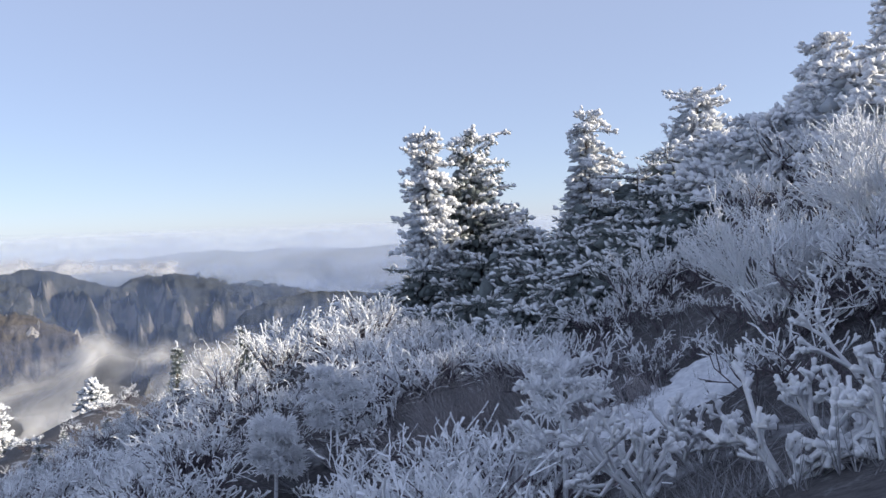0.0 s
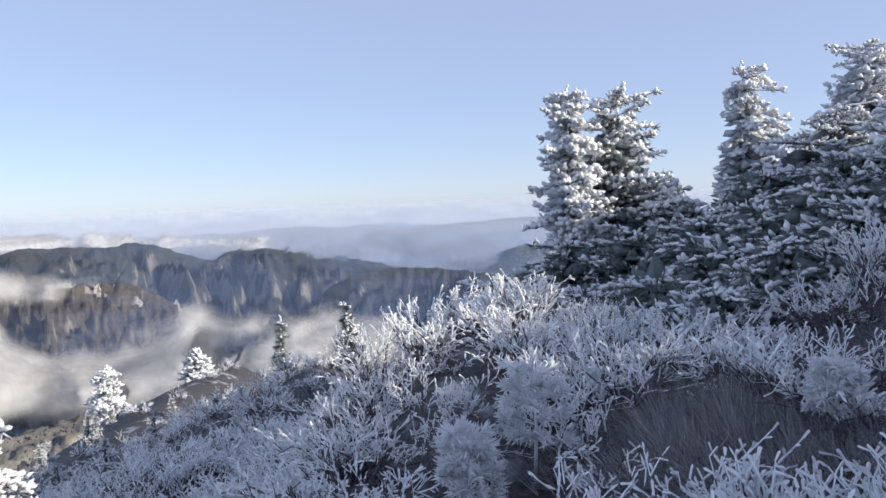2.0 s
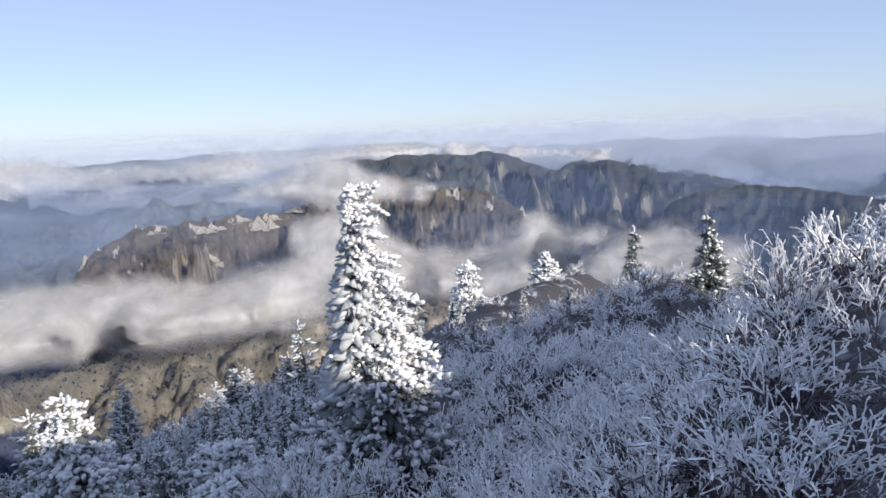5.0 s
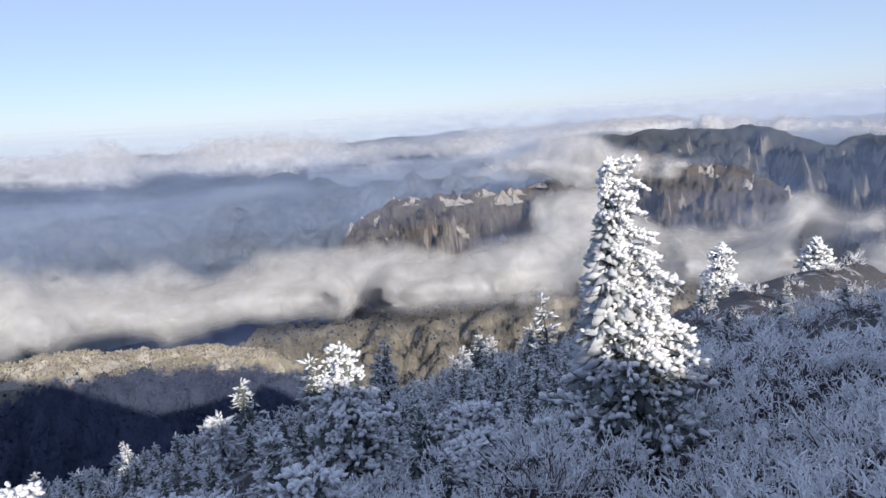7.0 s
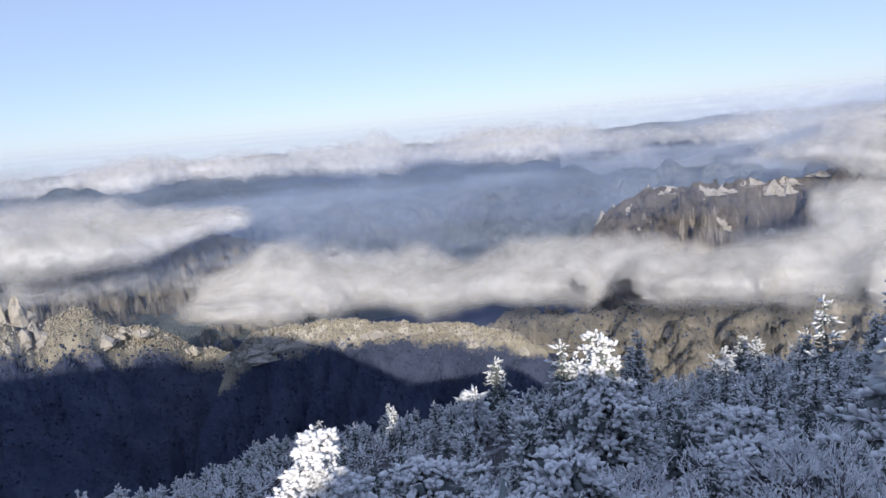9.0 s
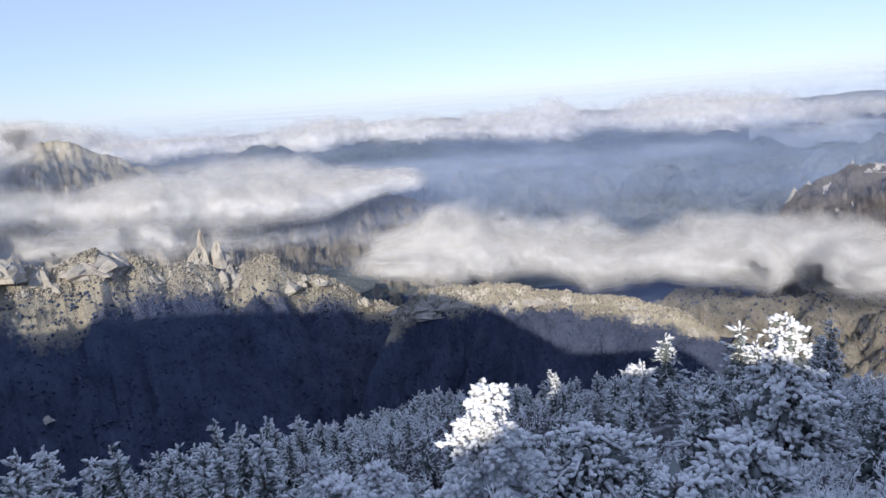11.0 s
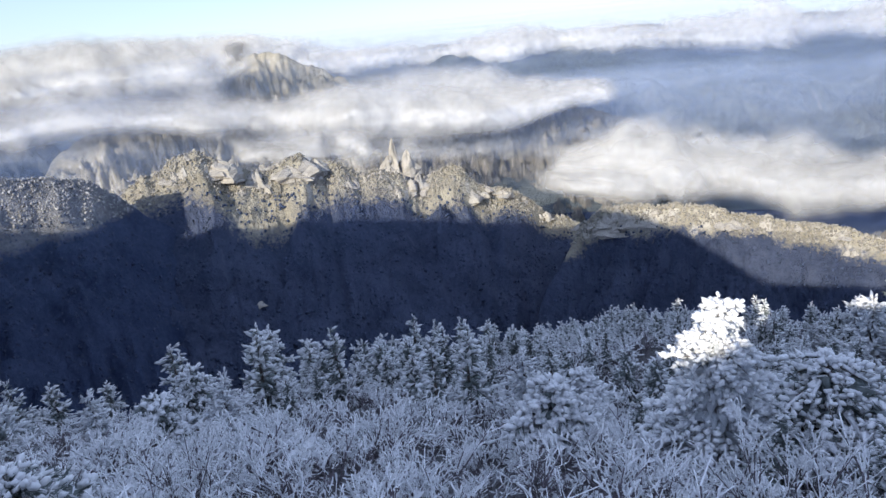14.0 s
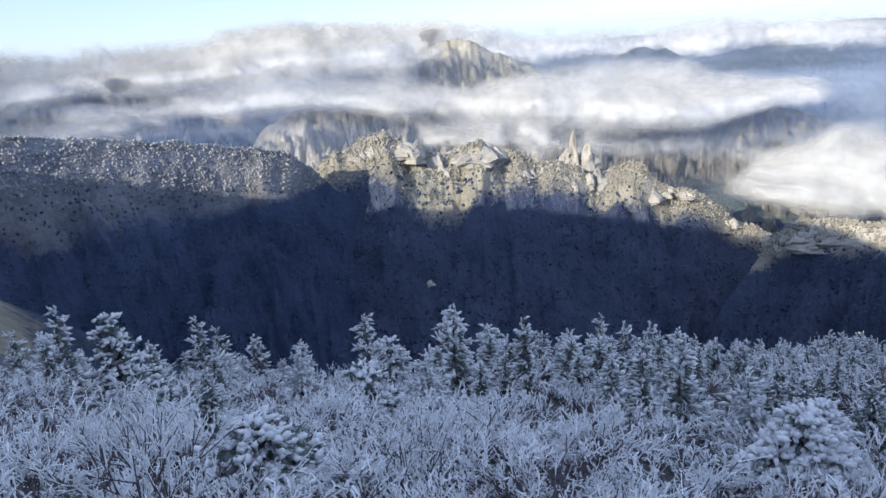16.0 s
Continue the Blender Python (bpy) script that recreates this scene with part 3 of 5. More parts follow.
# ---- clouds and sheets tinted to imitate haze ----
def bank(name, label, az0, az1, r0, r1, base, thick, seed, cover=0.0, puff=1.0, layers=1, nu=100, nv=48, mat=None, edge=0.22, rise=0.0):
    """A bank of imitated haze: nested tinted, billowing sheets that close towards its rim."""
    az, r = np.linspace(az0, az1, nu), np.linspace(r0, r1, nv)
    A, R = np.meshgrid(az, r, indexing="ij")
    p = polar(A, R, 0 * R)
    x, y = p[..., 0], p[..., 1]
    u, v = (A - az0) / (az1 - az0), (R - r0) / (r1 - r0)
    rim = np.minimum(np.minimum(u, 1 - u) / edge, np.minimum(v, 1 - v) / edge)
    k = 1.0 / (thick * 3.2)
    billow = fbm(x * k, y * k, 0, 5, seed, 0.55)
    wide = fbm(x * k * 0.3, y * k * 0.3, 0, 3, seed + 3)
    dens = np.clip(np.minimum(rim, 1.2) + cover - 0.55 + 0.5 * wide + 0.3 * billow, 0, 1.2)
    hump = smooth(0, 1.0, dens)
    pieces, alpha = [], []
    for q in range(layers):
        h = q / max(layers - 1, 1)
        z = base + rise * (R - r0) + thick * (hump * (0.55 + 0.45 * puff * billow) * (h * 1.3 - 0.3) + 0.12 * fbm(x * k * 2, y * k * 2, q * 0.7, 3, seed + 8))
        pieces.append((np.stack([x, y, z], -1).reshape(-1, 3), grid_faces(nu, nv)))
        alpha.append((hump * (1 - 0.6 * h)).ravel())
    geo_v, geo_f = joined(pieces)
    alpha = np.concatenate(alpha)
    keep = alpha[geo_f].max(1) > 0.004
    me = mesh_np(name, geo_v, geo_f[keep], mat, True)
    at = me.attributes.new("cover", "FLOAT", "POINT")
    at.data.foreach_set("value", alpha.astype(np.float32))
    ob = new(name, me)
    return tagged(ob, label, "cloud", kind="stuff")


def cloud(name, label, form, r0, r1, seed, size, slices=9, opacity=1.0, ragged=1.0, edge=0.12, step=0.3):
    """A bank of cloud, cut into upright layers one behind another. form: (yaw, degrees up of its base, of its top), at its middle distance."""
    c = np.array(sorted(form), float)
    nu = int((c[-1, 0] - c[0, 0]) / step) + 2
    az, mid = np.linspace(c[0, 0], c[-1, 0], nu), (r0 + r1) / 2
    z0, z1 = (EYE + mid * np.tan(np.radians(np.interp(az, c[:, 0], c[:, j]))) for j in (1, 2))
    v = np.linspace(-0.3, 1.35, max(16, int(np.degrees((z1 - z0).max() / mid) * 1.65 / step)))
    w = (np.arange(slices) + 0.5) / slices
    W, A, V = np.meshgrid(w, az, v, indexing="ij")
    R = r0 + (r1 - r0) * W
    Z = z0[None, :, None] * (1 - V) + z1[None, :, None] * V
    x, y = -np.sin(np.radians(A)) * R, np.cos(np.radians(A)) * R
    wx, wy = (size * 0.5 * fbm(x / size, y / size, Z / size, 2, seed + q) for q in (41, 43))
    lump = fbm((x + wx) / size, (y + wy) / size, Z / size * 1.3, 6, seed, 0.45)
    broad = fbm(x / size * 0.27, y / size * 0.27, Z / size * 0.5, 2, seed + 5)
    u = (A - az[0]) / (az[-1] - az[0])
    hull = np.minimum(np.minimum(V / 0.35, (1 - V) / 0.45), np.minimum(u, 1 - u) / edge)
    hull = np.minimum(hull, 1.0) - 0.5 * (2 * W - 1) ** 2
    d = hull + ragged * (1.15 * lump + 0.75 * broad) - 0.05
    cover = 1 - np.exp(-opacity * smooth(0, 1.3, d) * 1.5)
    rim = np.minimum(1, np.minimum(np.minimum(V + 0.3, 1.35 - V) / 0.2, np.minimum(u, 1 - u) / 0.03))
    cover = cover * np.clip(rim, 0, 1)
    dw, da, dv = np.gradient(d, (r1 - r0) / slices, mid * math.radians(az[1] - az[0]), v[1] - v[0])
    dz = dv / np.maximum(z1 - z0, 1.0)[None, :, None]
    ca, sa = np.cos(np.radians(A)), np.sin(np.radians(A))
    slope = -np.stack([-sa * dw - ca * da, ca * dw - sa * da, dz], -1)
    billow = slope / (np.linalg.norm(slope, axis=-1, keepdims=True) + 0.35 / size)
    verts, faces = joined([(np.stack([x[q], y[q], Z[q]], -1).reshape(-1, 3), grid_faces(nu, len(v))) for q in range(slices)])
    keep = cover.ravel()[faces].max(1) > 0.006
    me = mesh_np(name, verts, faces[keep], CLOUD, True)
    me.attributes.new("cover", "FLOAT", "POINT").data.foreach_set("value", cover.astype(np.float32).ravel())
    me.attributes.new("billow", "FLOAT_VECTOR", "POINT").data.foreach_set("vector", billow.astype(np.float32).ravel())
    return tagged(new(name, me), label, "cloud", kind="stuff")


cloud("cloud_bank", "long white bank of cloud lying across the valley", [(99, -12.6, -11), (96, -13.4, -10.7), (90, -14.8, -9.9), (80, -16.2, -8.8), (75, -16.2, -9), (66, -16, -10.1), (60, -15.8, -10), (56.5, -15.4, -10.7), (50, -15, -9.8), (45, -15, -9.4), (40, -14, -10)], 960, 1240, 5, 130, ragged=0.7, edge=0.06)
cloud("cloud_bank", "white cloud flowing round the brown ridge", [(10, -13, -9.8), (17, -13.2, -8.5), (22, -13.5, -7.5), (27, -13.5, -7.3), (30, -13.8, -9), (34, -13.8, -10.3), (38, -14, -9), (42, -14, -8), (48, -14, -9)], 1330, 1640, 6, 150, ragged=0.9, edge=0.08)
cloud("cloud_bank", "soft cloud drifting across the brown ridge", [(53, -5.2, -3.8), (48, -5.8, -2.7), (44, -6.3, -2.5), (39.4, -6.6, -3.3), (35, -6, -4.6)], 1820, 2000, 16, 140, 7, 0.55, 1.0)
cloud("cloud_sea", "pale sea of cloud reaching to the horizon", [(32, -2.2, -1.6), (42, -2.4, -0.9), (48, -3.5, -1.2), (52, -4.5, -1.0), (60, -4.7, -0.9), (70, -4.3, -0.8), (82, -4.1, -0.8), (97, -3.9, -0.7), (104, -4, -0.4), (112, -4, -0.4), (121, -3.2, 0.5), (130, -3.2, 0.5), (143, -3.8, 0.3), (165, -4, 0.3)], 3500, 4600, 7, 330, 9, 1.4, 0.65, 0.05)
cloud("cloud_bank", "drifting cloud wrapped round the frosted summit", [(91, -6.8, -6), (95, -7.2, -5.5), (100, -9, -4.6), (107, -8.6, -3.7), (113, -8, -3.3), (120, -7.3, -3.3), (124, -6.9, -2.9), (131, -5.7, -2), (140, -5.7, -2.5), (150, -6, -3)], 1750, 2150, 9, 230, ragged=0.85, edge=0.1)
cloud("cloud_bank", "low shreds of cloud on the rocky ridges", [(95, -11.6, -9.6), (100, -11, -8.8), (106, -11.2, -8.8), (112, -10.9, -8.3), (118, -9.8, -7.5), (124, -8.5, -6.5)], 1380, 1520, 18, 95, 6, 0.5, 1.1)
cloud("cloud_bank", "bright cloud pouring over the summit", [(119.5, -1.5, 0), (124, -3.6, 0.7), (130, -3.8, 0.6), (138, -3.4, 0.4), (150, -4, 0.4), (165, -4, 0.3)], 2050, 2300, 12, 230, 7, 0.9, 0.75)
cloud("cloud_bank", "torn cloud beyond the frosted ridge", [(124, -8.2, -6.2), (132, -7.6, -4.6), (140, -6.6, -4.2), (150, -6.2, -3.8), (166, -5.5, -3.2)], 1250, 1600, 17, 190, 7, 0.6, 0.9)
cloud("cloud_bank", "puffy white cloud resting behind the dark ridge", [(20, -3.2, -2.4), (22, -3.4, -1.5), (24, -3.4, -0.9), (26, -3.4, -1.5), (30, -3, -1.4), (36, -2.8, -1.2)], 3300, 3480, 8, 90, 6, 0.9, 0.7)
# added see-through sheets, with air haze put into their colour
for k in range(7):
    bank("haze_sheet", "thin blue sheets imitating haze in the far valley", -70, 200, 1100, 6500, -430 + 32 * k, 35, 13 + k, 0.5, 0.6, layers=1, nu=80, nv=40, mat=VEIL, edge=0.15, rise=0.03)
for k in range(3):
    bank("haze_sheet", "thin blue sheets imitating haze over the near valley", -70, 200, 380, 6500, -120 + 34 * k, 20, 33 + k, 0.6, 0.4, layers=1, nu=80, nv=40, mat=VEIL, edge=0.12, rise=0.018)
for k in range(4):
    bank("haze_sheet", "pale sheets imitating haze below the horizon", -85, 66, 3050 + 60 * k, 4400 + 20 * k, -340 + 8 * k, 12, 43 + k, 0.7, 0.3, layers=1, nu=80, nv=50, mat=HAZE, edge=0.14, rise=0.27)
bank("haze_sheet", "pale sheet imitating haze over the far valley floor", 30, 116, 1720, 2700, -335, 14, 53, 0.6, 0.5, layers=1, nu=70, nv=40, mat=HAZE, edge=0.16, rise=0.13)


# ---- firs and shrubs ----
def fir(height, radius, rng, levels=16, per=7, tufts=9, size=0.13, frost=0.75, one_side=0.0, side=0.0, bare=0.06, droop=0.25, gap=0.0, top_width=0.08, segments=2, fat=1.0, coarse=0):
    """Trunk, needles and frost of a fir; with one_side its boughs are longer towards the yaw 'side'."""
    trunk_p = [(0, 0, -0.3), (0.02 * height * rng.randn(), 0.02 * height * rng.randn(), height * 0.5), (0.01 * rng.randn(), 0.01 * rng.randn(), height * 0.99)]
    a = np.array(trunk_p)
    r = 0.022 * height + 0.015
    trunk = tubes(a[:-1], a[1:], [r, r * 0.55], [r * 0.55, 0.012], 7)
    P, D, L, B0, B1, BR, C0, C1, CR = [], [], [], [], [], [], [], [], []
    for k in range(levels):
        h = bare + (0.985 - bare) * (k + 0.5 * rng.rand()) / levels
        if gap and rng.rand() < gap:
            continue
        reach = radius * ((1 - h) ** 0.75 + top_width) * rng.uniform(0.75, 1.15)
        axis = np.array([np.interp(h, [0, 0.5, 1], a[:, 0]), np.interp(h, [0, 0.5, 1], a[:, 1]), h * height])
        count = max(3, int(per * (0.55 + 0.6 * (1 - h))))
        start = rng.rand() * 6.28
        for b in range(count):
            hb = float(np.clip(h + rng.uniform(-1.0, 1.0) / levels, bare, 0.985))
            axis = np.array([np.interp(hb, [0, 0.5, 1], a[:, 0]), np.interp(hb, [0, 0.5, 1], a[:, 1]), hb * height])
            yaw = start + 6.283 * b / count + rng.uniform(-0.35, 0.35)
            long = reach * rng.uniform(0.65, 1.15) * (1 + one_side * math.cos(yaw - side))
            if long < 0.05:
                continue
            out = np.array([-math.sin(yaw), math.cos(yaw), 0.0])
            t = np.linspace(0.08, 1, max(3, int(tufts * (0.35 + long / radius))))
            lift = 0.25 * (h - 0.35) + rng.uniform(-0.25, 0.22)
            line = axis + out * (t * long)[:, None]
            line[:, 2] += lift * t * long - droop * np.minimum(long, 0.9) * t ** 2
            B0.append(axis), B1.append(line[-1]), BR.append(0.006 + 0.012 * long)
            cut = line[np.linspace(len(line) * 0.3, len(line) - 1, max(3, segments + 1)).astype(int)]
            C0.append(cut[:-1]), C1.append(cut[1:]), CR.append(np.linspace(1.0, 0.5, len(cut)) * size * 0.27 * fat)
            across = np.array([out[1], -out[0], 0])
            sway = rng.uniform(0.4, 1.2, len(t))
            up = rng.uniform(-0.2, 0.25, len(t))
            spread = (0.13 * long * (1.15 - t))[:, None]
            size_here = size * rng.uniform(0.75, 1.35, len(t)) * (0.75 + 0.4 * (1 - h))
            for turn, low in ((1, 0), (-1, 0), (0, 1)):
                d = out + across * (turn * sway)[:, None]
                d[:, 2] += up + 0.35 * low
                P.append(line + across * turn * spread * rng.uniform(0.3, 1, (len(t), 1))), D.append(d), L.append(size_here)
    P, D, L = np.concatenate(P), np.concatenate(D), np.concatenate(L)
    boughs = tubes(B0, B1, BR, np.array(BR) * 0.3, 3)
    lead = np.repeat(a[-1:], 5, 0) - np.array([[0, 0, 0.1]]) * np.arange(5)[:, None]
    wood = joined([trunk, boughs])
    low = rng.rand(len(P)) < 1.0 - 0.85 * frost
    core = rng.rand(int(levels * 9)) ** 0.9
    cd = unit(np.stack([rng.randn(len(core)), rng.randn(len(core)), rng.uniform(-0.3, 0.3, len(core))], -1))
    cp = np.stack([0 * core, 0 * core, (bare + (0.9 - bare) * core) * height], -1)
    reach = radius * ((1 - core) ** 0.75 + top_width) * 0.78
    inner = sprigs(cp, cd + [0, 0, -0.15], reach, reach * 0.2 + 0.03, rng, 3)
    needles = joined([inner]) if not low.any() else fans(P[low] + [0, 0, -0.03], D[low] + [0, 0, -0.2], L[low] * 1.3, L[low] * 0.28, rng, 5)
    needles = joined([inner, needles]) if low.any() else needles
    high = rng.rand(len(P)) < 0.12 + 0.68 * frost
    C0, C1 = np.concatenate(C0), np.concatenate(C1)
    r0, r1 = np.concatenate([c[:-1] for c in CR]), np.concatenate([c[1:] for c in CR])
    caked = rng.rand(len(C0)) < 0.15 + 0.6 * frost
    lift = np.array([0, 0, 0.35]) * r0[:, None]
    bark_frost = as_tris(tubes(C0[caked] + lift[caked], C1[caked] + lift[caked] + rng.randn(caked.sum(), 3) * 0.3 * size * 0.3, r0[caked] * rng.uniform(0.7, 1.2, caked.sum()), r1[caked], 4))
    lump = high & (rng.rand(len(P)) < (0.85, 0.62, 0.55)[coarse])
    shape = (lambda *a: pads(*a, 4), lambda *a: pads(*a, 3), lambda *a: sprigs(*a, 3))[coarse]
    swell = (1.0, 1.15, 1.3)[coarse]
    way = D + rng.randn(len(P), 3) * 0.42 + [0, 0, 0.1]
    spiky = lump & (rng.rand(len(P)) < 0.55)
    round_ = lump & ~spiky
    white = joined([bark_frost, shape(P[round_] + [0, 0, 0.02], way[round_], L[round_] * 1.3 * swell, L[round_] * 0.34 * fat * swell, rng),
                    sprigs(P[spiky] + [0, 0, 0.01], way[spiky], L[spiky] * 1.7 * swell, L[spiky] * 0.32 * fat * swell, rng, 4 if coarse == 0 else 3),
                    shape(lead, rng.randn(5, 3) * 0.3 + [0, 0, 0.8], size * 1.0, size * 0.3, rng)])
    return wood, needles, white


def make_fir(label, at, *args, group="", **kw):
    wood, needles, white = fir(*args, **kw)
    tree = tagged(new("fir_tree"), label, "tree", group)
    part("trunk", wood, BARK, tree, "dark bark trunk and boughs")
    white_all = kw.get("frost", 0.75) > 0.92
    part("foliage", needles, WHITENED if white_all else NEEDLES, tree, "needles grey with frost" if white_all else "dark green needles", True)
    part("frost", white, FROST, tree, "thick white hoarfrost", True)
    tree.matrix_basis = at
    return tree


def on_hill(x, y, sink=0.05, turn=0.0, lean=(0, 0), scale=1.0):
    return pose(x, y, float(hill(x, y)) - sink, lean[0], lean[1], turn) @ Matrix.Scale(scale, 4)


def twig_geometry(rng, height, spread, stems, forks=3, depth=3, thick=0.012, bend=0.35, upright=0.6, taper=0.78, bare=0.3):
    """Forking stems from one root."""
    p = np.zeros((stems, 3))
    p[:, :2] = rng.randn(stems, 2) * 0.1 * spread
    ang = rng.rand(stems) * 6.283
    d = unit(np.stack([np.cos(ang) * spread / height, np.sin(ang) * spread / height, np.full(stems, upright)], -1) * rng.uniform(0.5, 1.3, (stems, 1)) + [0, 0, 0.35])
    length = np.full(stems, height * 0.42) * rng.uniform(0.7, 1.2, stems)
    P0, P1, R0, R1 = [], [], [], []
    rad = thick
    for level in range(depth):
        q = p + d * length[:, None]
        P0.append(p), P1.append(q), R0.append(np.full(len(p), rad)), R1.append(np.full(len(p), rad * taper))
        if level == depth - 1:
            break
        n = forks
        at = rng.uniform(0.45, 1.0, (len(p), n))
        at[:, 0] = 1.0
        np0 = p[:, None] + (q - p)[:, None] * at[..., None]
        nd = unit(d[:, None] + rng.randn(len(p), n, 3) * bend + [0, 0, 0.12])
        nl = length[:, None] * rng.uniform(0.45, 0.85, (len(p), n))
        p, d, length = np0.reshape(-1, 3), nd.reshape(-1, 3), nl.ravel()
        rad *= taper
    high = (P0[-1][:, 2] + P1[-1][:, 2]) / 2 > bare * height  # rimed white above this height, dark bare wood below
    last = [a[-1][~high] for a in (P0, P1, R0, R1)]
    inner = tubes(*(np.concatenate(a[:-1] + [b]) for a, b in zip((P0, P1, R0, R1), last)), 3)
    outer = tubes(P0[-1][high], P1[-1][high], R0[-1][high], R1[-1][high], 3)
    return inner, outer, p[high], d[high], length[high]


def rime_fingers(rng, p, d, length, share, size, width, per=2, spread=0.45, shape=fingers):
    """Short blunt rime-coated twiglets along the outer twigs."""
    pick = np.repeat(np.nonzero(rng.rand(len(p)) < share)[0], per)
    t = rng.uniform(0.15, 1.0, (len(pick), 1))
    t[::per] = 0.97
    return shape(p[pick] + d[pick] * length[pick, None] * t, d[pick] + rng.randn(len(pick), 3) * spread + [0, 0, 0.1], size * rng.uniform(0.45, 1.2, len(pick)), width * rng.uniform(0.75, 1.3, len(pick)), rng)


def make_shrub(label, rng, height, spread, stems, group="", thick=0.012, depth=3, forks=3, fuzz=0.6, bend=0.35, mat=RIME, upright=0.6, fuzz_size=0.07, taper=0.78, width=0.009, per=2, bark=TWIG):
    stem, wood, p, d, length = twig_geometry(rng, height, spread, stems, forks, depth, thick, bend, upright, taper)
    shrub = tagged(new("shrub"), label, "shrub", group)
    part("stem", stem, bark if mat is RIME else mat, shrub, "dark bare stems" if bark is TWIG and mat is RIME else "stems sheathed in rime", True)
    part("branchwork", wood, mat, shrub, "thin branches coated with rime", True)
    part("frost", rime_fingers(rng, p, d, length, fuzz, fuzz_size, width, per), FROST, shrub, "blunt white rime on the twigs", True)
    return shrub


rng = np.random.RandomState(3)
HIDE = pose(0, 0, -3000)

def shaded_to(x, y):
    """How high the crest keeps off the low sun; firs are shortened to stay shaded."""
    s = np.arange(1.0, 60.0, 0.5)
    return float((hill(x + sun_dir[0] * s, y + sun_dir[1] * s) - s * math.tan(radians(SUN_UP))).max())


# trees that stand out, each with its own shape
def hero(x, y, top, radius, label, seed, **kw):
    kw["fat"] = kw.get("fat", 1.0) * 1.3
    base = float(hill(x, y)) - 0.1
    turn = kw.pop("turn", 0.0)
    lean = kw.pop("lean", (0, 0))
    return make_fir(label, pose(x, y, base, lean[0], lean[1], turn), top - base, radius, np.random.RandomState(seed), **kw)


hero(-0.46, 20.5, 4.4, 0.95, "tall narrow fir wholly coated in thick white frost", 11, levels=34, per=8, tufts=9, size=0.15, fat=1.2, frost=1.0, one_side=0.2, side=1.57, bare=0.02, droop=0.1, top_width=0.42)
hero(0.8, 21.6, 4.35, 1.5, "wind-shaped fir with green needles under patchy frost", 12, levels=28, per=8, tufts=9, size=0.16, fat=1.3, frost=0.66, one_side=0.35, side=-1.57, bare=0.05, droop=-0.05, top_width=0.45)
hero(2.4, 20.6, 1.4, 1.6, "low spreading fir half covered in frost", 13, levels=16, per=9, tufts=10, size=0.2, frost=0.7, bare=0.03, top_width=0.3)
for k, (x, y, top, r) in enumerate([(-0.6, 19.0, 0.5, 1.5), (1.0, 18.6, 0.6, 1.7), (2.6, 18.8, 1.0, 1.7), (4.4, 20.2, 2.2, 1.8), (6.4, 22.5, 3.0, 1.9), (8.2, 25.0, 4.0, 1.9), (-2.4, 20.5, -0.6, 1.3), (-0.5, 16.6, -0.5, 1.3), (0.9, 15.8, -0.1, 1.4), (2.2, 16.2, 0.5, 1.4), (3.4, 17.6, 1.2, 1.5), (0.3, 14.2, -0.7, 1.1), (4.4, 17.0, 1.6, 1.6), (5.7, 18.6, 2.2, 1.7), (3.0, 15.0, 0.5, 1.3), (4.6, 15.2, 1.2, 1.3), (6.6, 16.4, 2.0, 1.5), (1.6, 14.0, -0.2, 1.2)]):
    hero(x, y, top, r, "low dense fir mound, dark green beneath its frost", 140 + k, levels=14, per=9, tufts=7, size=0.17, fat=0.8, frost=0.42 if y < 20 else 0.75, bare=0.0, droop=0.15, top_width=0.45)
for k, (x, y, top, r) in enumerate([(8.2, 16.8, 4.0, 1.5), (9.5, 15.7, 4.7, 1.5), (10.6, 16.6, 5.3, 1.5), (9.0, 13.4, 3.9, 1.3), (7.4, 18.6, 3.6, 1.5)]):
    hero(x, y, top, r, "rounded fir bush white with sunlit frost", 240 + k, levels=14, per=9, tufts=7, size=0.18, fat=1.1, frost=0.95, bare=0.0, droop=0.1, top_width=0.5)
hero(4.84, 23.3, 5.25, 1.35, "slender frosted fir with snow-laden drooping boughs", 14, levels=24, per=7, tufts=10, size=0.17, fat=1.2, frost=0.95, one_side=0.3, side=-1.57, droop=0.3, top_width=0.3)
hero(10.3, 27.6, 6.4, 2.4, "broad rounded fir crowned with sunlit frost", 15, levels=22, per=9, tufts=9, size=0.2, fat=1.2, frost=0.97, droop=0.1, top_width=0.35)
hero(10.9, 19.4, 6.3, 1.5, "frosted fir on the crest of the slope", 16, levels=24, per=8, tufts=10, size=0.18, fat=1.2, frost=0.95, top_width=0.25)
hero(13.2, 19.8, 7.6, 1.7, "tall fir thick with frost on the crest of the slope", 17, levels=26, per=8, tufts=10, size=0.18, fat=1.2, frost=0.95, top_width=0.25)
hero(-11.55, 11.65, 0.26, 1.05, "leaning fir plastered with bright frost, its boughs swept to one side", 18, levels=32, per=10, tufts=13, size=0.115, fat=1.1, frost=0.95, one_side=0.65, side=-0.9, bare=0.3, droop=0.3, top_width=0.15)
hero(-11.2, 11.9, -2.6, 1.35, "dark green fir thicket under the bright frosted fir", 180, levels=18, per=10, tufts=8, size=0.16, frost=0.4, bare=0.0, droop=0.15, top_width=0.4)
hero(-13.4, 1.8, -3.35, 1.25, "fir whose frosted tip catches the sun", 19, levels=28, per=9, tufts=12, size=0.115, fat=1.1, frost=0.97, one_side=0.15, side=-1.57, droop=0.25, top_width=0.13)
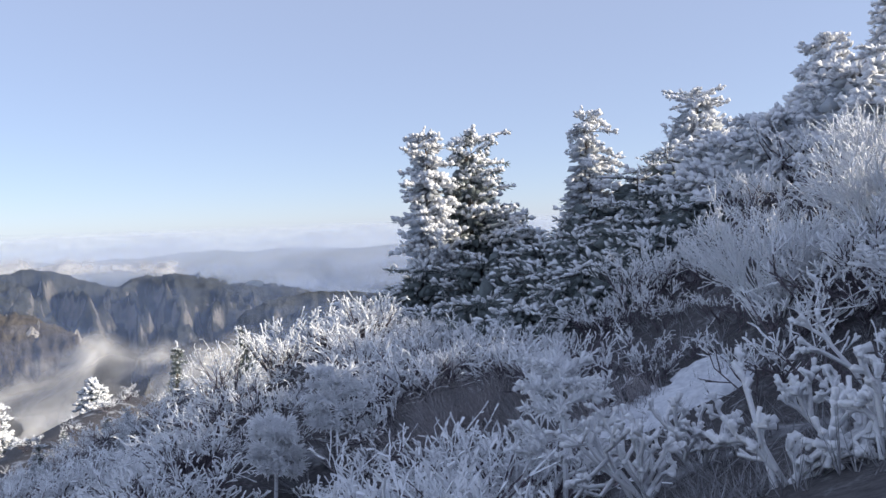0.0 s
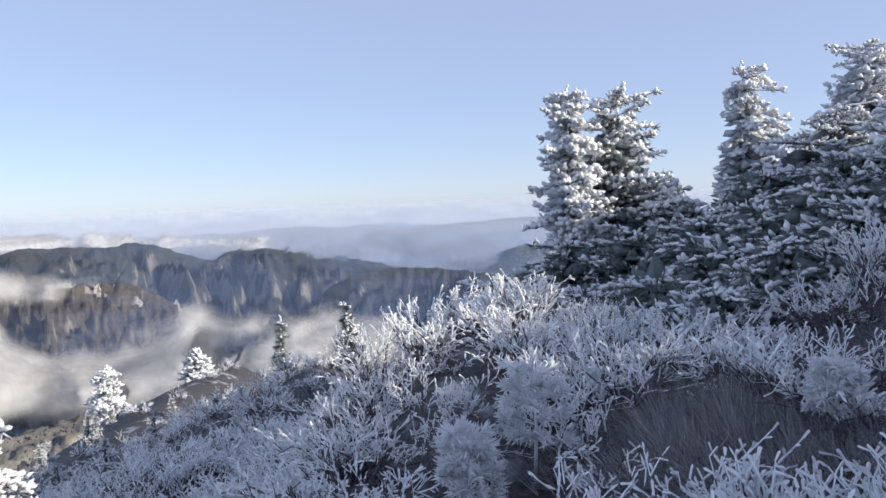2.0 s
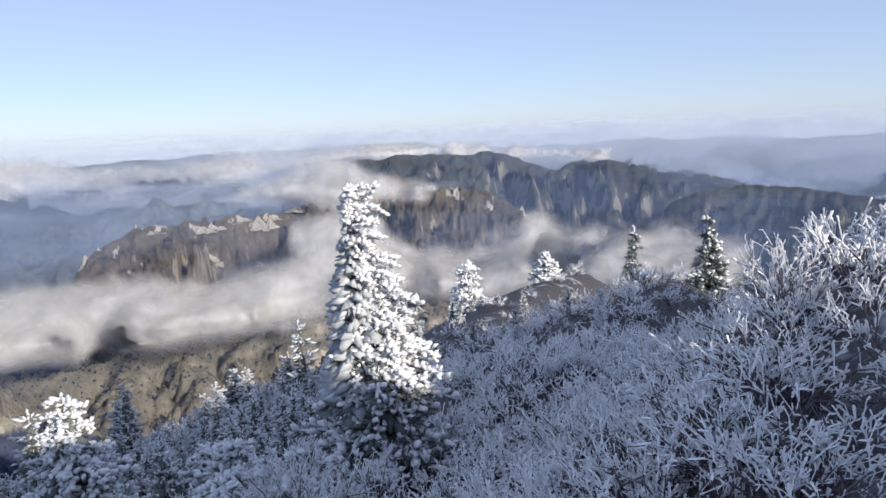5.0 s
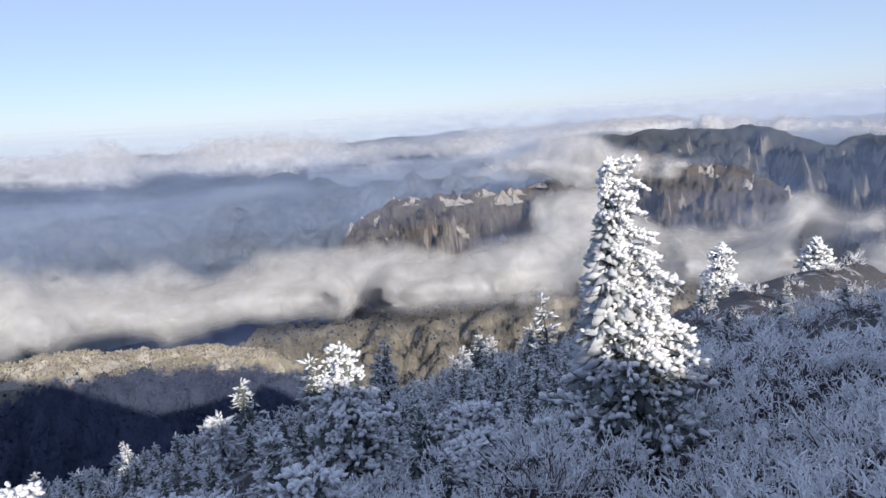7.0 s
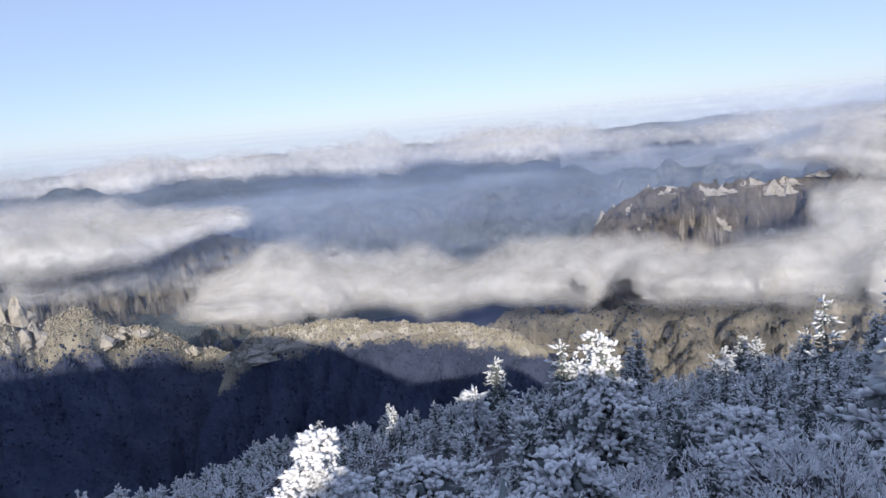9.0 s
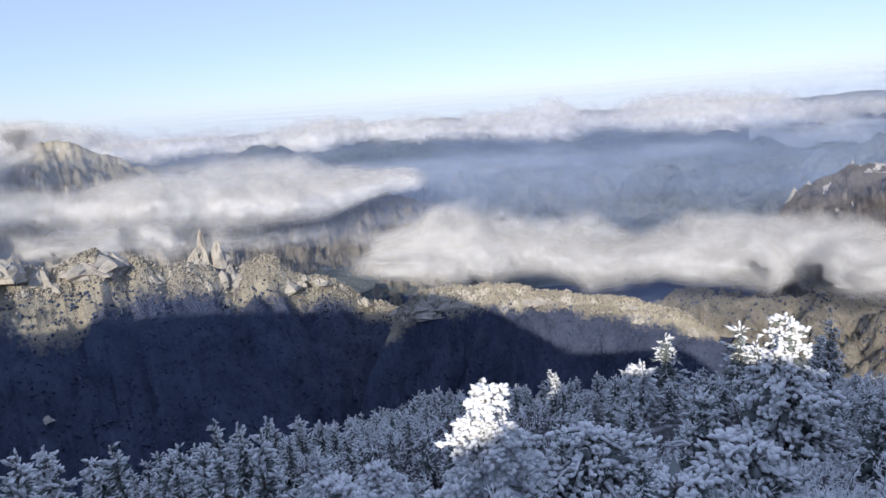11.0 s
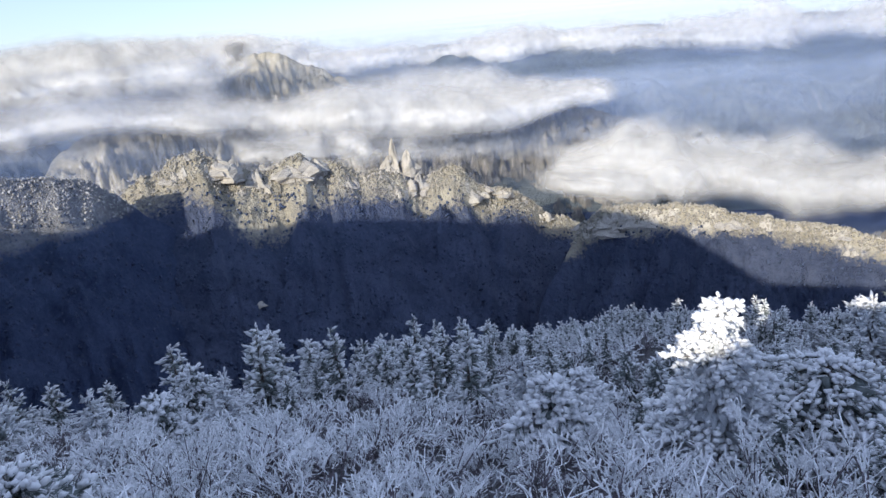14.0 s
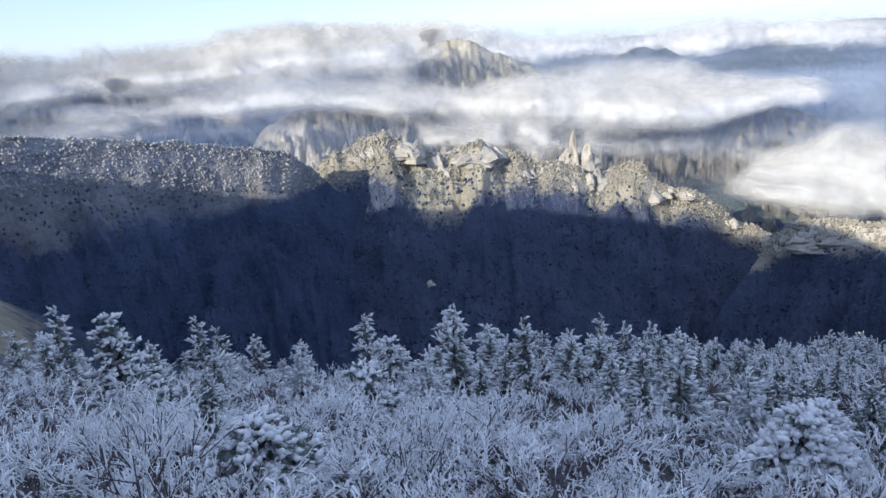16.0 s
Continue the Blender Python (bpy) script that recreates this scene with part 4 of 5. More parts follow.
hero(-14.2, 3.6, -4.7, 1.7, "dark green fir with heavy frost on its boughs", 20, levels=26, per=9, tufts=10, size=0.13, fat=1.1, frost=0.75, one_side=0.4, side=-1.4, droop=0.3, top_width=0.25)
hero(-12.6, 4.6, -4.9, 1.5, "dense low fir with grey-green frosted boughs", 24, levels=24, per=9, tufts=9, size=0.13, fat=1.1, frost=0.75, droop=0.3, top_width=0.3)
hero(-18.75, 9.35, -4.5, 1.6, "dark fir with a bright white frosted top", 21, levels=26, per=8, tufts=9, size=0.14, fat=1.3, frost=0.8, one_side=0.3, side=-1.57, droop=0.25)
hero(-17.5, 44.1, -5.4, 0.9, "small dark fir standing against the cloud", 22, levels=14, per=7, tufts=7, size=0.24, frost=0.04, gap=0.1)
hero(-11.5, 38.1, -3.8, 0.9, "small grey fir above the frosted shrubs", 23, levels=14, per=7, tufts=7, size=0.24, frost=0.1)
hero(-35.8, 68.6, -12.7, 1.6, "frosted fir on the far edge of the slope", 25, levels=14, per=7, tufts=6, size=0.4, frost=0.8)
hero(-45.0, 67.0, -14.0, 2.0, "pair of frosted fir tops in the sun", 26, levels=14, per=8, tufts=6, size=0.42, frost=0.95, top_width=0.3)
hero(-40.5, -23.4, -17.2, 1.3, "tall frosted fir at the edge of the slope", 27, levels=18, per=7, tufts=7, size=0.28, frost=0.85, top_width=0.15)
hero(-40.2, -20.4, -18.0, 1.4, "frosted fir beside a taller one at the edge", 28, levels=18, per=7, tufts=7, size=0.28, frost=0.8, top_width=0.15)

for k, (x, y, top, r, f, label) in enumerate([(-14.0, -19.3, -6.3, 1.1, 0.5, "dark fir standing among white shrubs"), (-16.1, -11.6, -7.4, 0.9, 0.5, "small dark fir among white shrubs"), (-18.6, -0.8, -7.6, 0.9, 0.95, "young fir white with frost"),
                                              (-9.3, -8.4, -4.6, 1.3, 0.55, "low green fir mound with frosted tips"), (-22.3, -15.4, -10.1, 1.1, 0.75, "frosted fir among white shrubs"), (-14.6, 13.3, -5.1, 1.1, 0.8, "frosted fir in the grove"), (-16.6, 14.2, -5.8, 1.1, 0.75, "frosted fir in the grove"), (-15.7, 11.6, -5.4, 1.1, 0.85, "frosted fir in the grove"), (-18.0, 12.6, -6.4, 1.1, 0.8, "frosted fir in the grove"), (-13.9, 10.3, -5.6, 1.0, 0.8, "frosted fir in the grove"), (-13.7, 6.2, -4.9, 1.4, 0.85, "stout fir loaded with frost"),
                                              (-14.8, -1.1, -5.7, 0.9, 0.9, "young fir white with frost"), (-31.3, 24.7, -11.8, 1.3, 0.85, "tall frosted fir in the grove"), (-25.3, 21.8, -9.7, 1.2, 0.85, "tall frosted fir in the grove"), (-24.6, 23.1, -9.3, 1.2, 0.8, "tall frosted fir in the grove")]):
    hero(x, y, min(top, shaded_to(x, y) - 0.1), r, label, 160 + k, levels=18, per=8, tufts=7, size=0.16, fat=1.1, frost=f, bare=0.02, droop=0.2, top_width=0.2)

# ---- the forest on the slope ----
PATH = np.array([(0, 0), (-0.8, 1.0), (-1.6, 1.84), (-2.44, 2.24), (-2.9, 1.87), (-2.93, 1.2), (-2.83, 0.5), (-2.96, -0.85)])


def clear_of_path(x, y, room):
    return np.hypot(PATH[:, 0] - x, PATH[:, 1] - y).min() > room


NEAR_LABELS = ["young fir with frosted boughs among shrubs", "dark green fir dusted with frost", "fir heavily coated in white frost", "slender frosted fir with a pointed top"]
near_firs = [make_fir(NEAR_LABELS[k % 4], HIDE, h, r, np.random.RandomState(40 + k), levels=16, per=7, tufts=5, size=0.15, fat=0.9, frost=min(1, f), droop=0.22, top_width=0.08, coarse=1, group="firs on the slope")
             for k, (h, r, f) in enumerate([(2.8, 0.8, 0.75), (3.3, 0.95, 0.62), (2.3, 0.8, 0.95), (3.7, 0.8, 0.8), (3.0, 1.1, 0.7)])]
mid_firs = [make_fir(NEAR_LABELS[k % 4], HIDE, h, r, np.random.RandomState(70 + k), levels=14, per=6, tufts=4, size=0.18, frost=min(1, f + 0.08), droop=0.22, top_width=0.08, coarse=2, fat=0.8, group="firs on the slope")
            for k, (h, r, f) in enumerate([(3.0, 0.75, 0.78), (3.5, 0.9, 0.65), (2.5, 0.75, 0.92), (4.0, 0.85, 0.8)])]
far_firs = [make_fir(NEAR_LABELS[k % 4], HIDE, h, r, np.random.RandomState(60 + k), levels=11, per=5, tufts=3, size=0.27, frost=min(1, f + 0.08), droop=0.2, top_width=0.08, coarse=2, fat=0.8, group="firs on the slope")
            for k, (h, r, f) in enumerate([(3.1, 0.75, 0.78), (3.9, 0.9, 0.65), (2.5, 0.75, 0.9), (4.5, 0.85, 0.8)])]
FIR_HEIGHT = {t.name: h for t, h in zip(near_firs + mid_firs + far_firs, (2.6, 3.2, 2.2, 3.6, 2.9, 2.8, 3.4, 2.4, 3.8, 3.0, 3.8, 2.4, 4.4))}


fir_spots = []
rng = np.random.RandomState(5)
tries = 0
while len(fir_spots) < 255 and tries < 60000:
    tries += 1
    yaw, dist = rng.uniform(20, 172), 8 + 62 * rng.rand() ** 0.75
    x, y = -math.sin(radians(yaw)) * dist - 2.5, math.cos(radians(yaw)) * dist + 1.5
    thick = np.interp(yaw, [20, 32, 45, 95, 108, 150, 172], [0.1, 0.25, 0.9, 1.0, 0.4, 0.25, 0.2])
    thick *= np.interp(dist, [8, 12, 20], [0.2, 0.55, 1.0]) if yaw < 100 else np.interp(dist, [10, 16, 30], [0.0, 0.5, 1.0])
    if rng.rand() > thick or y > 40 and x > -12:
        continue
    if fir_spots and min(math.hypot(x - a, y - b) for a, b, _ in fir_spots) < 0.9 + 0.022 * dist:
        continue
    if min(math.hypot(x - a, y - b) for a, b in ((-11.5, 11.6), (-13.4, 1.8), (-14.2, 3.6), (-12.6, 4.6), (-18.7, 9.3))) < 1.4:
        continue
    if abs(math.atan2(x + 2.9, y - 1.9) - math.atan2(-8.65, 9.75)) < 0.13 and dist < 13:
        continue
    fir_spots.append((x, y, dist))
for x, y, dist in fir_spots:
    shade_top = shaded_to(x, y)
    kind = near_firs if dist < 17 else mid_firs if dist < 30 else far_firs
    s = rng.uniform(0.55, 1.15) * (0.8 if dist < 14 else 1.0)
    pick = kind[rng.randint(len(kind))]
    s = max(0.5, min(s, (shade_top + 0.2 - float(hill(x, y))) / FIR_HEIGHT[pick.name]))
    copy_thing(pick, on_hill(x, y, 0.15, rng.uniform(0, 360), (rng.uniform(-4, 4), rng.uniform(-4, 4)), s))
for t in near_firs + mid_firs + far_firs:
    x, y = rng.uniform(-34, -26), rng.uniform(8, 30)
    t.matrix_basis = on_hill(x, y, 0.15, rng.uniform(0, 360))

# the close stand of firs further down the slope
stand = [fir(h, r, np.random.RandomState(450 + k), levels=11, per=5, tufts=3, size=0.24, frost=f, droop=0.3, top_width=0.07, coarse=2, fat=0.95) for k, (h, r, f) in enumerate([(3.1, 0.72, 0.85), (3.6, 0.8, 0.75), (2.6, 0.7, 0.95), (3.3, 0.85, 0.7), (4.0, 0.75, 0.85)])]
sr = np.random.RandomState(46)
layers = [[], [], []]
tries = 0
while len(layers[0]) < 420 and tries < 20000:
    tries += 1
    yaw, dist = sr.uniform(40, 126), 17 + 40 * sr.rand() ** 0.8
    x, y = -math.sin(radians(yaw)) * dist - 2.9, math.cos(radians(yaw)) * dist + 1.6
    if sr.rand() > np.interp(yaw, [40, 46, 96, 106, 126], [0.3, 1, 1, 0.45, 0.2]) or min(math.hypot(x - a, y - b) for a, b, _ in fir_spots) < 0.8:
        continue
    pick = stand[sr.randint(5)]
    size = max(0.5, min(sr.uniform(0.7, 1.15), (shaded_to(x, y) + 0.25 - float(hill(x, y))) / 3.5))
    a = sr.uniform(0, 6.28)
    rot = np.array([[math.cos(a), -math.sin(a), 0], [math.sin(a), math.cos(a), 0], [0, 0, 1]]) * size
    for out, (v, f) in zip(layers, pick):
        out.append((v @ rot.T + [x, y, float(hill(x, y)) - 0.15], f))
for name, label, mat, out in zip(("stand_trunks", "stand_needles", "stand_frost"), ("dark trunks of the close stand of firs", "dark green needles of the close stand of firs", "white frost on the close stand of firs"), (BARK, NEEDLES, FROST), layers):
    tagged(new(name, mesh_np(name, *joined(out), mat, True)), label, "firs", kind="stuff")

# ---- shrubs ----
SHRUB_LABELS = ["bare shrub with twigs coated in white rime", "dense rounded shrub white with hoarfrost", "low frosted shrub with purple-brown twigs", "upright shrub of thin frosted stems"]
shrubs = [make_shrub(SHRUB_LABELS[k % 4], np.random.RandomState(80 + k), h, w, st, "frosted shrubs", th, 4, 3, fz, bd, RIME, 0.6, fs, 0.8, 0.0085)
          for k, (h, w, st, th, fz, bd, fs) in enumerate([(1.0, 0.8, 8, 0.009, 0.95, 0.45, 0.08), (0.8, 0.8, 8, 0.009, 1.0, 0.5, 0.07), (0.65, 0.7, 8, 0.008, 0.8, 0.45, 0.06), (1.35, 0.6, 8, 0.01, 0.9, 0.33, 0.08)])]
small_shrubs = [make_shrub(SHRUB_LABELS[k % 4], np.random.RandomState(90 + k), h, w, st, "frosted shrubs", th, 3, 3, fz, bd, RIME, 0.6, 0.12, 0.8, 0.018, 2)
                for k, (h, w, st, th, fz, bd) in enumerate([(0.9, 0.9, 15, 0.017, 0.9, 0.5), (0.75, 0.9, 15, 0.016, 1.0, 0.5), (1.2, 0.9, 14, 0.018, 0.8, 0.4)])]


def bare_patch(x, y):
    """The hollow of dry grass and the snowy clearing beside it that have no shrubs."""
    return (((x - 0.25) / 1.0) ** 2 + ((y - 9.2) / 1.7) ** 2 < 1) | (((x + 1.5) / 0.5) ** 2 + ((y - 8.5) / 1.0) ** 2 < 1) | (((x - 1.9) / 1.5) ** 2 + ((y - 7.7) / 0.9) ** 2 < 1)


def rime_bank(x, y):
    """The bank beside the path where only coarse, thickly rimed shrubs stand."""
    return ((x - 3.0) / 2.6) ** 2 + ((y - 4.7) / 2.3) ** 2 < 1


def fir_skirt(x, y):
    """Where the low firs crowd out the shrubs."""
    return ((x - 2.9) / 3.9) ** 2 + ((y - 17.0) / 3.4) ** 2 < 1


spots = []
tries = 0
while len(spots) < 270 and tries < 60000:
    tries += 1
    yaw, dist = rng.uniform(-45, 172), 2.2 + 18 * rng.rand() ** 0.8
    x, y = -math.sin(radians(yaw)) * dist - 1.8 * (yaw > 20), math.cos(radians(yaw)) * dist + 1.0
    if (x > 11.5 and 4 < y < 20) or not clear_of_path(x, y, 2.9 if yaw > 15 else 3.8) or bare_patch(x, y) or rime_bank(x, y) or fir_skirt(x, y):
        continue
    if spots and min(math.hypot(x - a, y - b) for a, b, _ in spots) < 0.6 + 0.015 * dist:
        continue
    spots.append((x, y, dist))
for x, y, dist in spots:
    kind = shrubs if dist < 13 else small_shrubs
    beside = not clear_of_path(x, y, 5.5)
    kind = shrubs[1:3] if beside else kind
    s = rng.uniform(0.75, 1.25) * (0.85 if beside else 1) * (0.6 if x < -4 and y < 8 and shaded_to(x, y) < float(hill(x, y)) + 1.4 else 1)
    copy_thing(kind[rng.randint(len(kind))], on_hill(x, y, 0.06, rng.uniform(0, 360), (rng.uniform(-8, 8), rng.uniform(-8, 8)), s))
for k, t in enumerate(shrubs + small_shrubs):
    t.matrix_basis = on_hill(-8.5 - 0.9 * k, 6.5 + 0.7 * (k % 3), 0.06, 40 * k)

# the thicket that fills the slope between the single shrubs
def scatter(pieces, count, room, reach, power, rng, grow, skip):
    """Copies of ready pieces on the slope, joined."""
    out, done = [[] for _ in pieces[0]], 0
    while done < count:
        yaw, dist = (rng.uniform(-45, 62) if rng.rand() < 0.5 else rng.uniform(60, 178)), room + reach * rng.rand() ** power
        x, y = -math.sin(radians(yaw)) * dist - 1.8 * (yaw > 10), math.cos(radians(yaw)) * dist + 1.0
        if skip(x, y) or (x > 4 and y > 34) or (x > 11.5 and 4 < y < 20):
            continue
        done += 1
        a, s = rng.uniform(0, 6.28), rng.uniform(0.7, 1.2) * (1 + dist * grow)
        rot = np.array([[math.cos(a), -math.sin(a), 0], [math.sin(a), math.cos(a), 0], [0, 0, 0.9]]) * s
        at = np.array([x, y, float(hill(x, y)) - 0.05])
        for k, (v, f) in enumerate(pieces[rng.randint(len(pieces))]):
            out[k].append((v @ rot.T + at, f))
    return [joined(o) for o in out]


bases = []
for k in range(6):
    r5 = np.random.RandomState(120 + k)
    stem, wood, p, d, length = twig_geometry(r5, 1.1, 0.95, 7, 3, 3, 0.013, 0.5)
    bases.append((stem, wood, rime_fingers(r5, p, d, length, 0.8, 0.14, 0.015, 2, 0.6, lambda *a: sprigs(*a, 3))))
stem, wood, white = scatter(bases, 900, 4.0, 42, 1.15, rng, 0.012, lambda x, y: not clear_of_path(x, y, 3.6) or bare_patch(x, y) or rime_bank(x, y) or fir_skirt(x, y))
far_side = scatter(bases, 110, 36.0, 40, 0.9, np.random.RandomState(8), 0.012, lambda x, y: not (-34 < x < 2 and 36 < y < 76))
close = []
for k in range(5):
    r5 = np.random.RandomState(520 + k)
    a, b, p, d, length = twig_geometry(r5, 0.95, 0.8, 7, 3, 3, 0.011, 0.48, bare=0.45)
    close.append((a, b, rime_fingers(r5, p, d, length, 1.0, 0.11, 0.012, 2, 0.55)))
near_side = scatter(close, 430, 2.6, 13, 0.9, np.random.RandomState(9), 0.0, lambda x, y: not clear_of_path(x, y, 2.5) or bare_patch(x, y) or (rime_bank(x, y) and x < 3.3) or fir_skirt(x, y))
field = scatter(close, 680, 4.5, 22, 0.85, np.random.RandomState(10), 0.012, lambda x, y: not (-11 < x < 1.5 and 5 < y < 24) or bare_patch(x, y) or rime_bank(x, y) or fir_skirt(x, y))
pale = scatter(close, 300, 6.0, 22, 0.9, np.random.RandomState(12), 0.02, lambda x, y: not (x < -7 and y < 1))
stem, wood, white = (joined(list(g)) for g in zip((stem, wood, white), far_side, near_side, field, pale))
tagged(new("shrub_stems", mesh_np("shrub_stems", *stem, TWIG)), "dark bare stems of the thicket", "shrubs", kind="stuff")
tagged(new("shrub_thicket", mesh_np("shrub_thicket", *wood, RIME)), "thicket of rime-coated twigs covering the slope", "shrubs", kind="stuff")
tagged(new("frost_tufts", mesh_np("frost_tufts", *white, FROST)), "white frost feathers on the thicket", "frost", kind="stuff")

# low frosted undergrowth between the shrubs
ur = np.random.RandomState(16)
n = 20000
ua, ud = np.where(ur.rand(n) < 0.5, ur.uniform(-45, 62, n), ur.uniform(60, 178, n)), 3.0 + 34 * ur.rand(n) ** 1.1
ux, uy = -np.sin(np.radians(ua)) * ud - 1.8 * (ua > 10), np.cos(np.radians(ua)) * ud + 1.0
keep = (~bare_patch(ux, uy) | (ur.rand(n) < 0.8)) & (np.hypot(ux + 1.5, uy - 1) > 3.3)
ux, uy, ud = ux[keep], uy[keep], ud[keep]
up = np.stack([ux, uy, hill(ux, uy) - 0.02], -1)
un = unit(ur.randn(len(up), 3) * 0.45 + [0, 0, 0.9])
tagged(new("frosted_undergrowth", mesh_np("frosted_undergrowth", *fans(up, un, ur.uniform(0.12, 0.38, len(up)), 0.006 + 0.001 * ud, ur, 5, 0.35), STALK)), "low frosted stalks and twigs between the shrubs", "undergrowth", kind="stuff")

# dry grass in the hollow
gr = np.random.RandomState(6)
tufts = 330
tx, ty = 0.2 + 0.85 * gr.randn(tufts), 9.2 + 1.1 * gr.randn(tufts)
gx, gy = np.repeat(tx, 34) + 0.07 * gr.randn(tufts * 34), np.repeat(ty, 34) + 0.07 * gr.randn(tufts * 34)
n = len(gx)
gp = np.stack([gx, gy, hill(gx, gy) - 0.02], -1)
lean = np.repeat(gr.randn(tufts, 2) * 0.25, 34, 0)
gd = unit(np.stack([lean[:, 0] - 0.45 + 0.3 * gr.randn(n), lean[:, 1] - 0.35 + 0.3 * gr.randn(n), gr.uniform(0.4, 1.1, n)], -1))
long = np.repeat(gr.uniform(0.22, 0.6, tufts), 34) * gr.uniform(0.6, 1.1, n)
iced = np.repeat(gr.rand(tufts) < 0.3, 34)
for name, pick, mat, label in (("dry_grass", ~iced, GRASS, "tussocks of dead brown grass in a hollow"), ("frosted_grass", iced, STALK, "tussocks of grass whitened by frost")):
    tagged(new(name, mesh_np(name, *fans(gp[pick], gd[pick], long[pick], 0.012, gr, 3, 0.14), mat)), label, "grass", kind="stuff")


def pine_sapling(label, at, height, seed, needle=0.15, rime=0.0):
    """A small pine with long frosted needles in brushes."""
    r = np.random.RandomState(seed)
    tree = tagged(new("pine_sapling"), label, "tree")
    stem = np.array([(0, 0, -0.1), (0.03, 0.02, height * 0.5), (0.0, 0.05, height)])
    b0, b1 = [], []
    for k in range(13):
        h = height * (0.3 + 0.68 * k / 12)
        yaw = k * 2.4 + r.uniform(-0.3, 0.3)
        out = np.array([math.cos(yaw), math.sin(yaw), 0.35])
        p0 = np.array([0.02, 0.03, h])
        p1 = p0 + out * (0.55 - 0.3 * k / 12) * height * 0.5
        b0.append(p0), b1.append(p1)
        for s in (-1, 1):
            q = p0 + (p1 - p0) * 0.55
            b0.append(q), b1.append(q + (out + s * 0.9 * np.array([-out[1], out[0], 0])) * 0.14 * height)
    b0.append(stem[1]), b1.append(stem[2] + [0, 0, 0.12])
    b0, b1 = np.array(b0), np.array(b1)
    part("trunk", joined([tubes(stem[:-1], stem[1:], [0.028, 0.022], [0.022, 0.012], 6), tubes(b0, b1, 0.014, 0.008, 3)]), RIME, tree, "frost-coated stem and branches")
    n = 75
    t = r.uniform(0.3, 1.05, (len(b0), n, 1))
    base = b0[:, None] + (b1 - b0)[:, None] * t
    d = unit(unit(b1 - b0)[:, None] * 0.9 + r.randn(len(b0), n, 3) * 0.55 + [0, 0, 0.1])
    part("foliage", sprigs(base.reshape(-1, 3), d.reshape(-1, 3), needle * r.uniform(0.6, 1.2, len(b0) * n), 0.011, r, 3), FROST, tree, "long needles sheathed in white frost")
    if rime:
        q = r.uniform(0.2, 1.0, (len(b0), 6, 1))
        tip = b0[:, None] + (b1 - b0)[:, None] * q
        part("frost", fingers(tip.reshape(-1, 3), (unit(b1 - b0)[:, None] + r.randn(len(b0), 6, 3) * 0.5 + [0, 0, 0.3]).reshape(-1, 3), rime * 3 * r.uniform(0.6, 1.3, len(b0) * 6), rime * r.uniform(0.7, 1.2, len(b0) * 6), r), FROST, tree, "thick blunt rime on the branches", True)
    tree.matrix_basis = at
    return tree


pine_sapling("young pine with long needles white with frost", on_hill(-1.6, 9.35, 0), -0.42 - float(hill(-1.6, 9.35)), 1)
pine_sapling("small pine bush with frosted needle brushes", on_hill(-2.3, 8.7, 0), 0.95, 2)
pine_sapling("stubby pine with thick rime over its frosted needles", on_hill(0.95, 5.9, 0.05), 0.35 - float(hill(0.95, 5.9)), 3, 0.09, 0.032)
pine_sapling("young pine with frosted needle brushes above a snowy clearing", on_hill(1.35, 8.9, 0), 0.75, 4, 0.12)

# coarse shrubs beside the path
for k, (x, y, h, w, label) in enumerate([(1.45, 4.9, 0.95, 0.7, "shrub with thick finger-like rime on its twigs"), (1.9, 3.9, 0.75, 0.7, "spreading shrub with thick white rime"), (2.7, 4.7, 0.9, 0.8, "coarse forked shrub thick with rime"), (3.6, 5.6, 0.95, 0.8, "low tangled shrub thick with rime"),
                                         (2.35, 3.45, 0.65, 0.7, "low tangled shrub thick with rime"), (3.3, 3.9, 0.8, 0.8, "coarse forked shrub thick with rime"), (4.4, 5.0, 0.9, 0.8, "spreading shrub with thick white rime"), (4.7, 6.4, 0.95, 0.8, "shrub with thick finger-like rime on its twigs"), (2.1, 5.7, 0.7, 0.6, "shrub with thick finger-like rime on its twigs"), (0.55, 6.7, 0.65, 0.5, "small shrub of curled rime-coated twigs"),
                                         (4.0, 8.5, 1.55, 1.3, "tall shrub of many thin frosted stems"), (5.4, 8.4, 1.5, 1.1, "tall shrub of many thin frosted stems"), (6.3, 9.8, 1.4, 1.1, "tall shrub of many thin frosted stems")]):
    if k < 10:
        s = make_shrub(label, np.random.RandomState(200 + k), h, w, 6, "", 0.024, 4, 2, 1.0, 0.5, FROST, 0.75, 0.075, 0.9, 0.026, per=3)
    else:
        s = make_shrub(label, np.random.RandomState(200 + k), h, w, 34, "", 0.009, 4, 3, 0.8, 0.26, RIME, 0.9, 0.08, 0.88, 0.009, bark=RIME)
    s.matrix_basis = on_hill(x, y, 0.08, 50 * k)


def snow_patch(x0, y0, a, b, seed):
    """A thin crust of old snow with a ragged edge."""
    gx, gy = np.meshgrid(np.linspace(-a, a, 44), np.linspace(-b, b, 36), indexing="ij")
    edge = 1 - np.hypot(gx / a, gy / b) + 0.55 * fbm(gx * 2.2 + seed, gy * 2.2, 0, 4, seed)
    x, y = x0 + gx, y0 + gy
    z = hill(x, y) + 0.02 + np.clip(edge, -0.25, 0.5) * 0.16 + 0.018 * fbm(x * 6, y * 6, 0, 3, seed + 2)
    v, f = np.stack([x, y, z], -1).reshape(-1, 3), grid_faces(44, 36)
    f = f[edge.ravel()[f].max(1) > -0.2]
    return tagged(new("snow_patch", mesh_np("snow_patch", v, f, SNOW, True)), "thin crust of old snow among dead grass", "snow")


snow_patch(2.2, 8.0, 1.1, 0.75, 5)
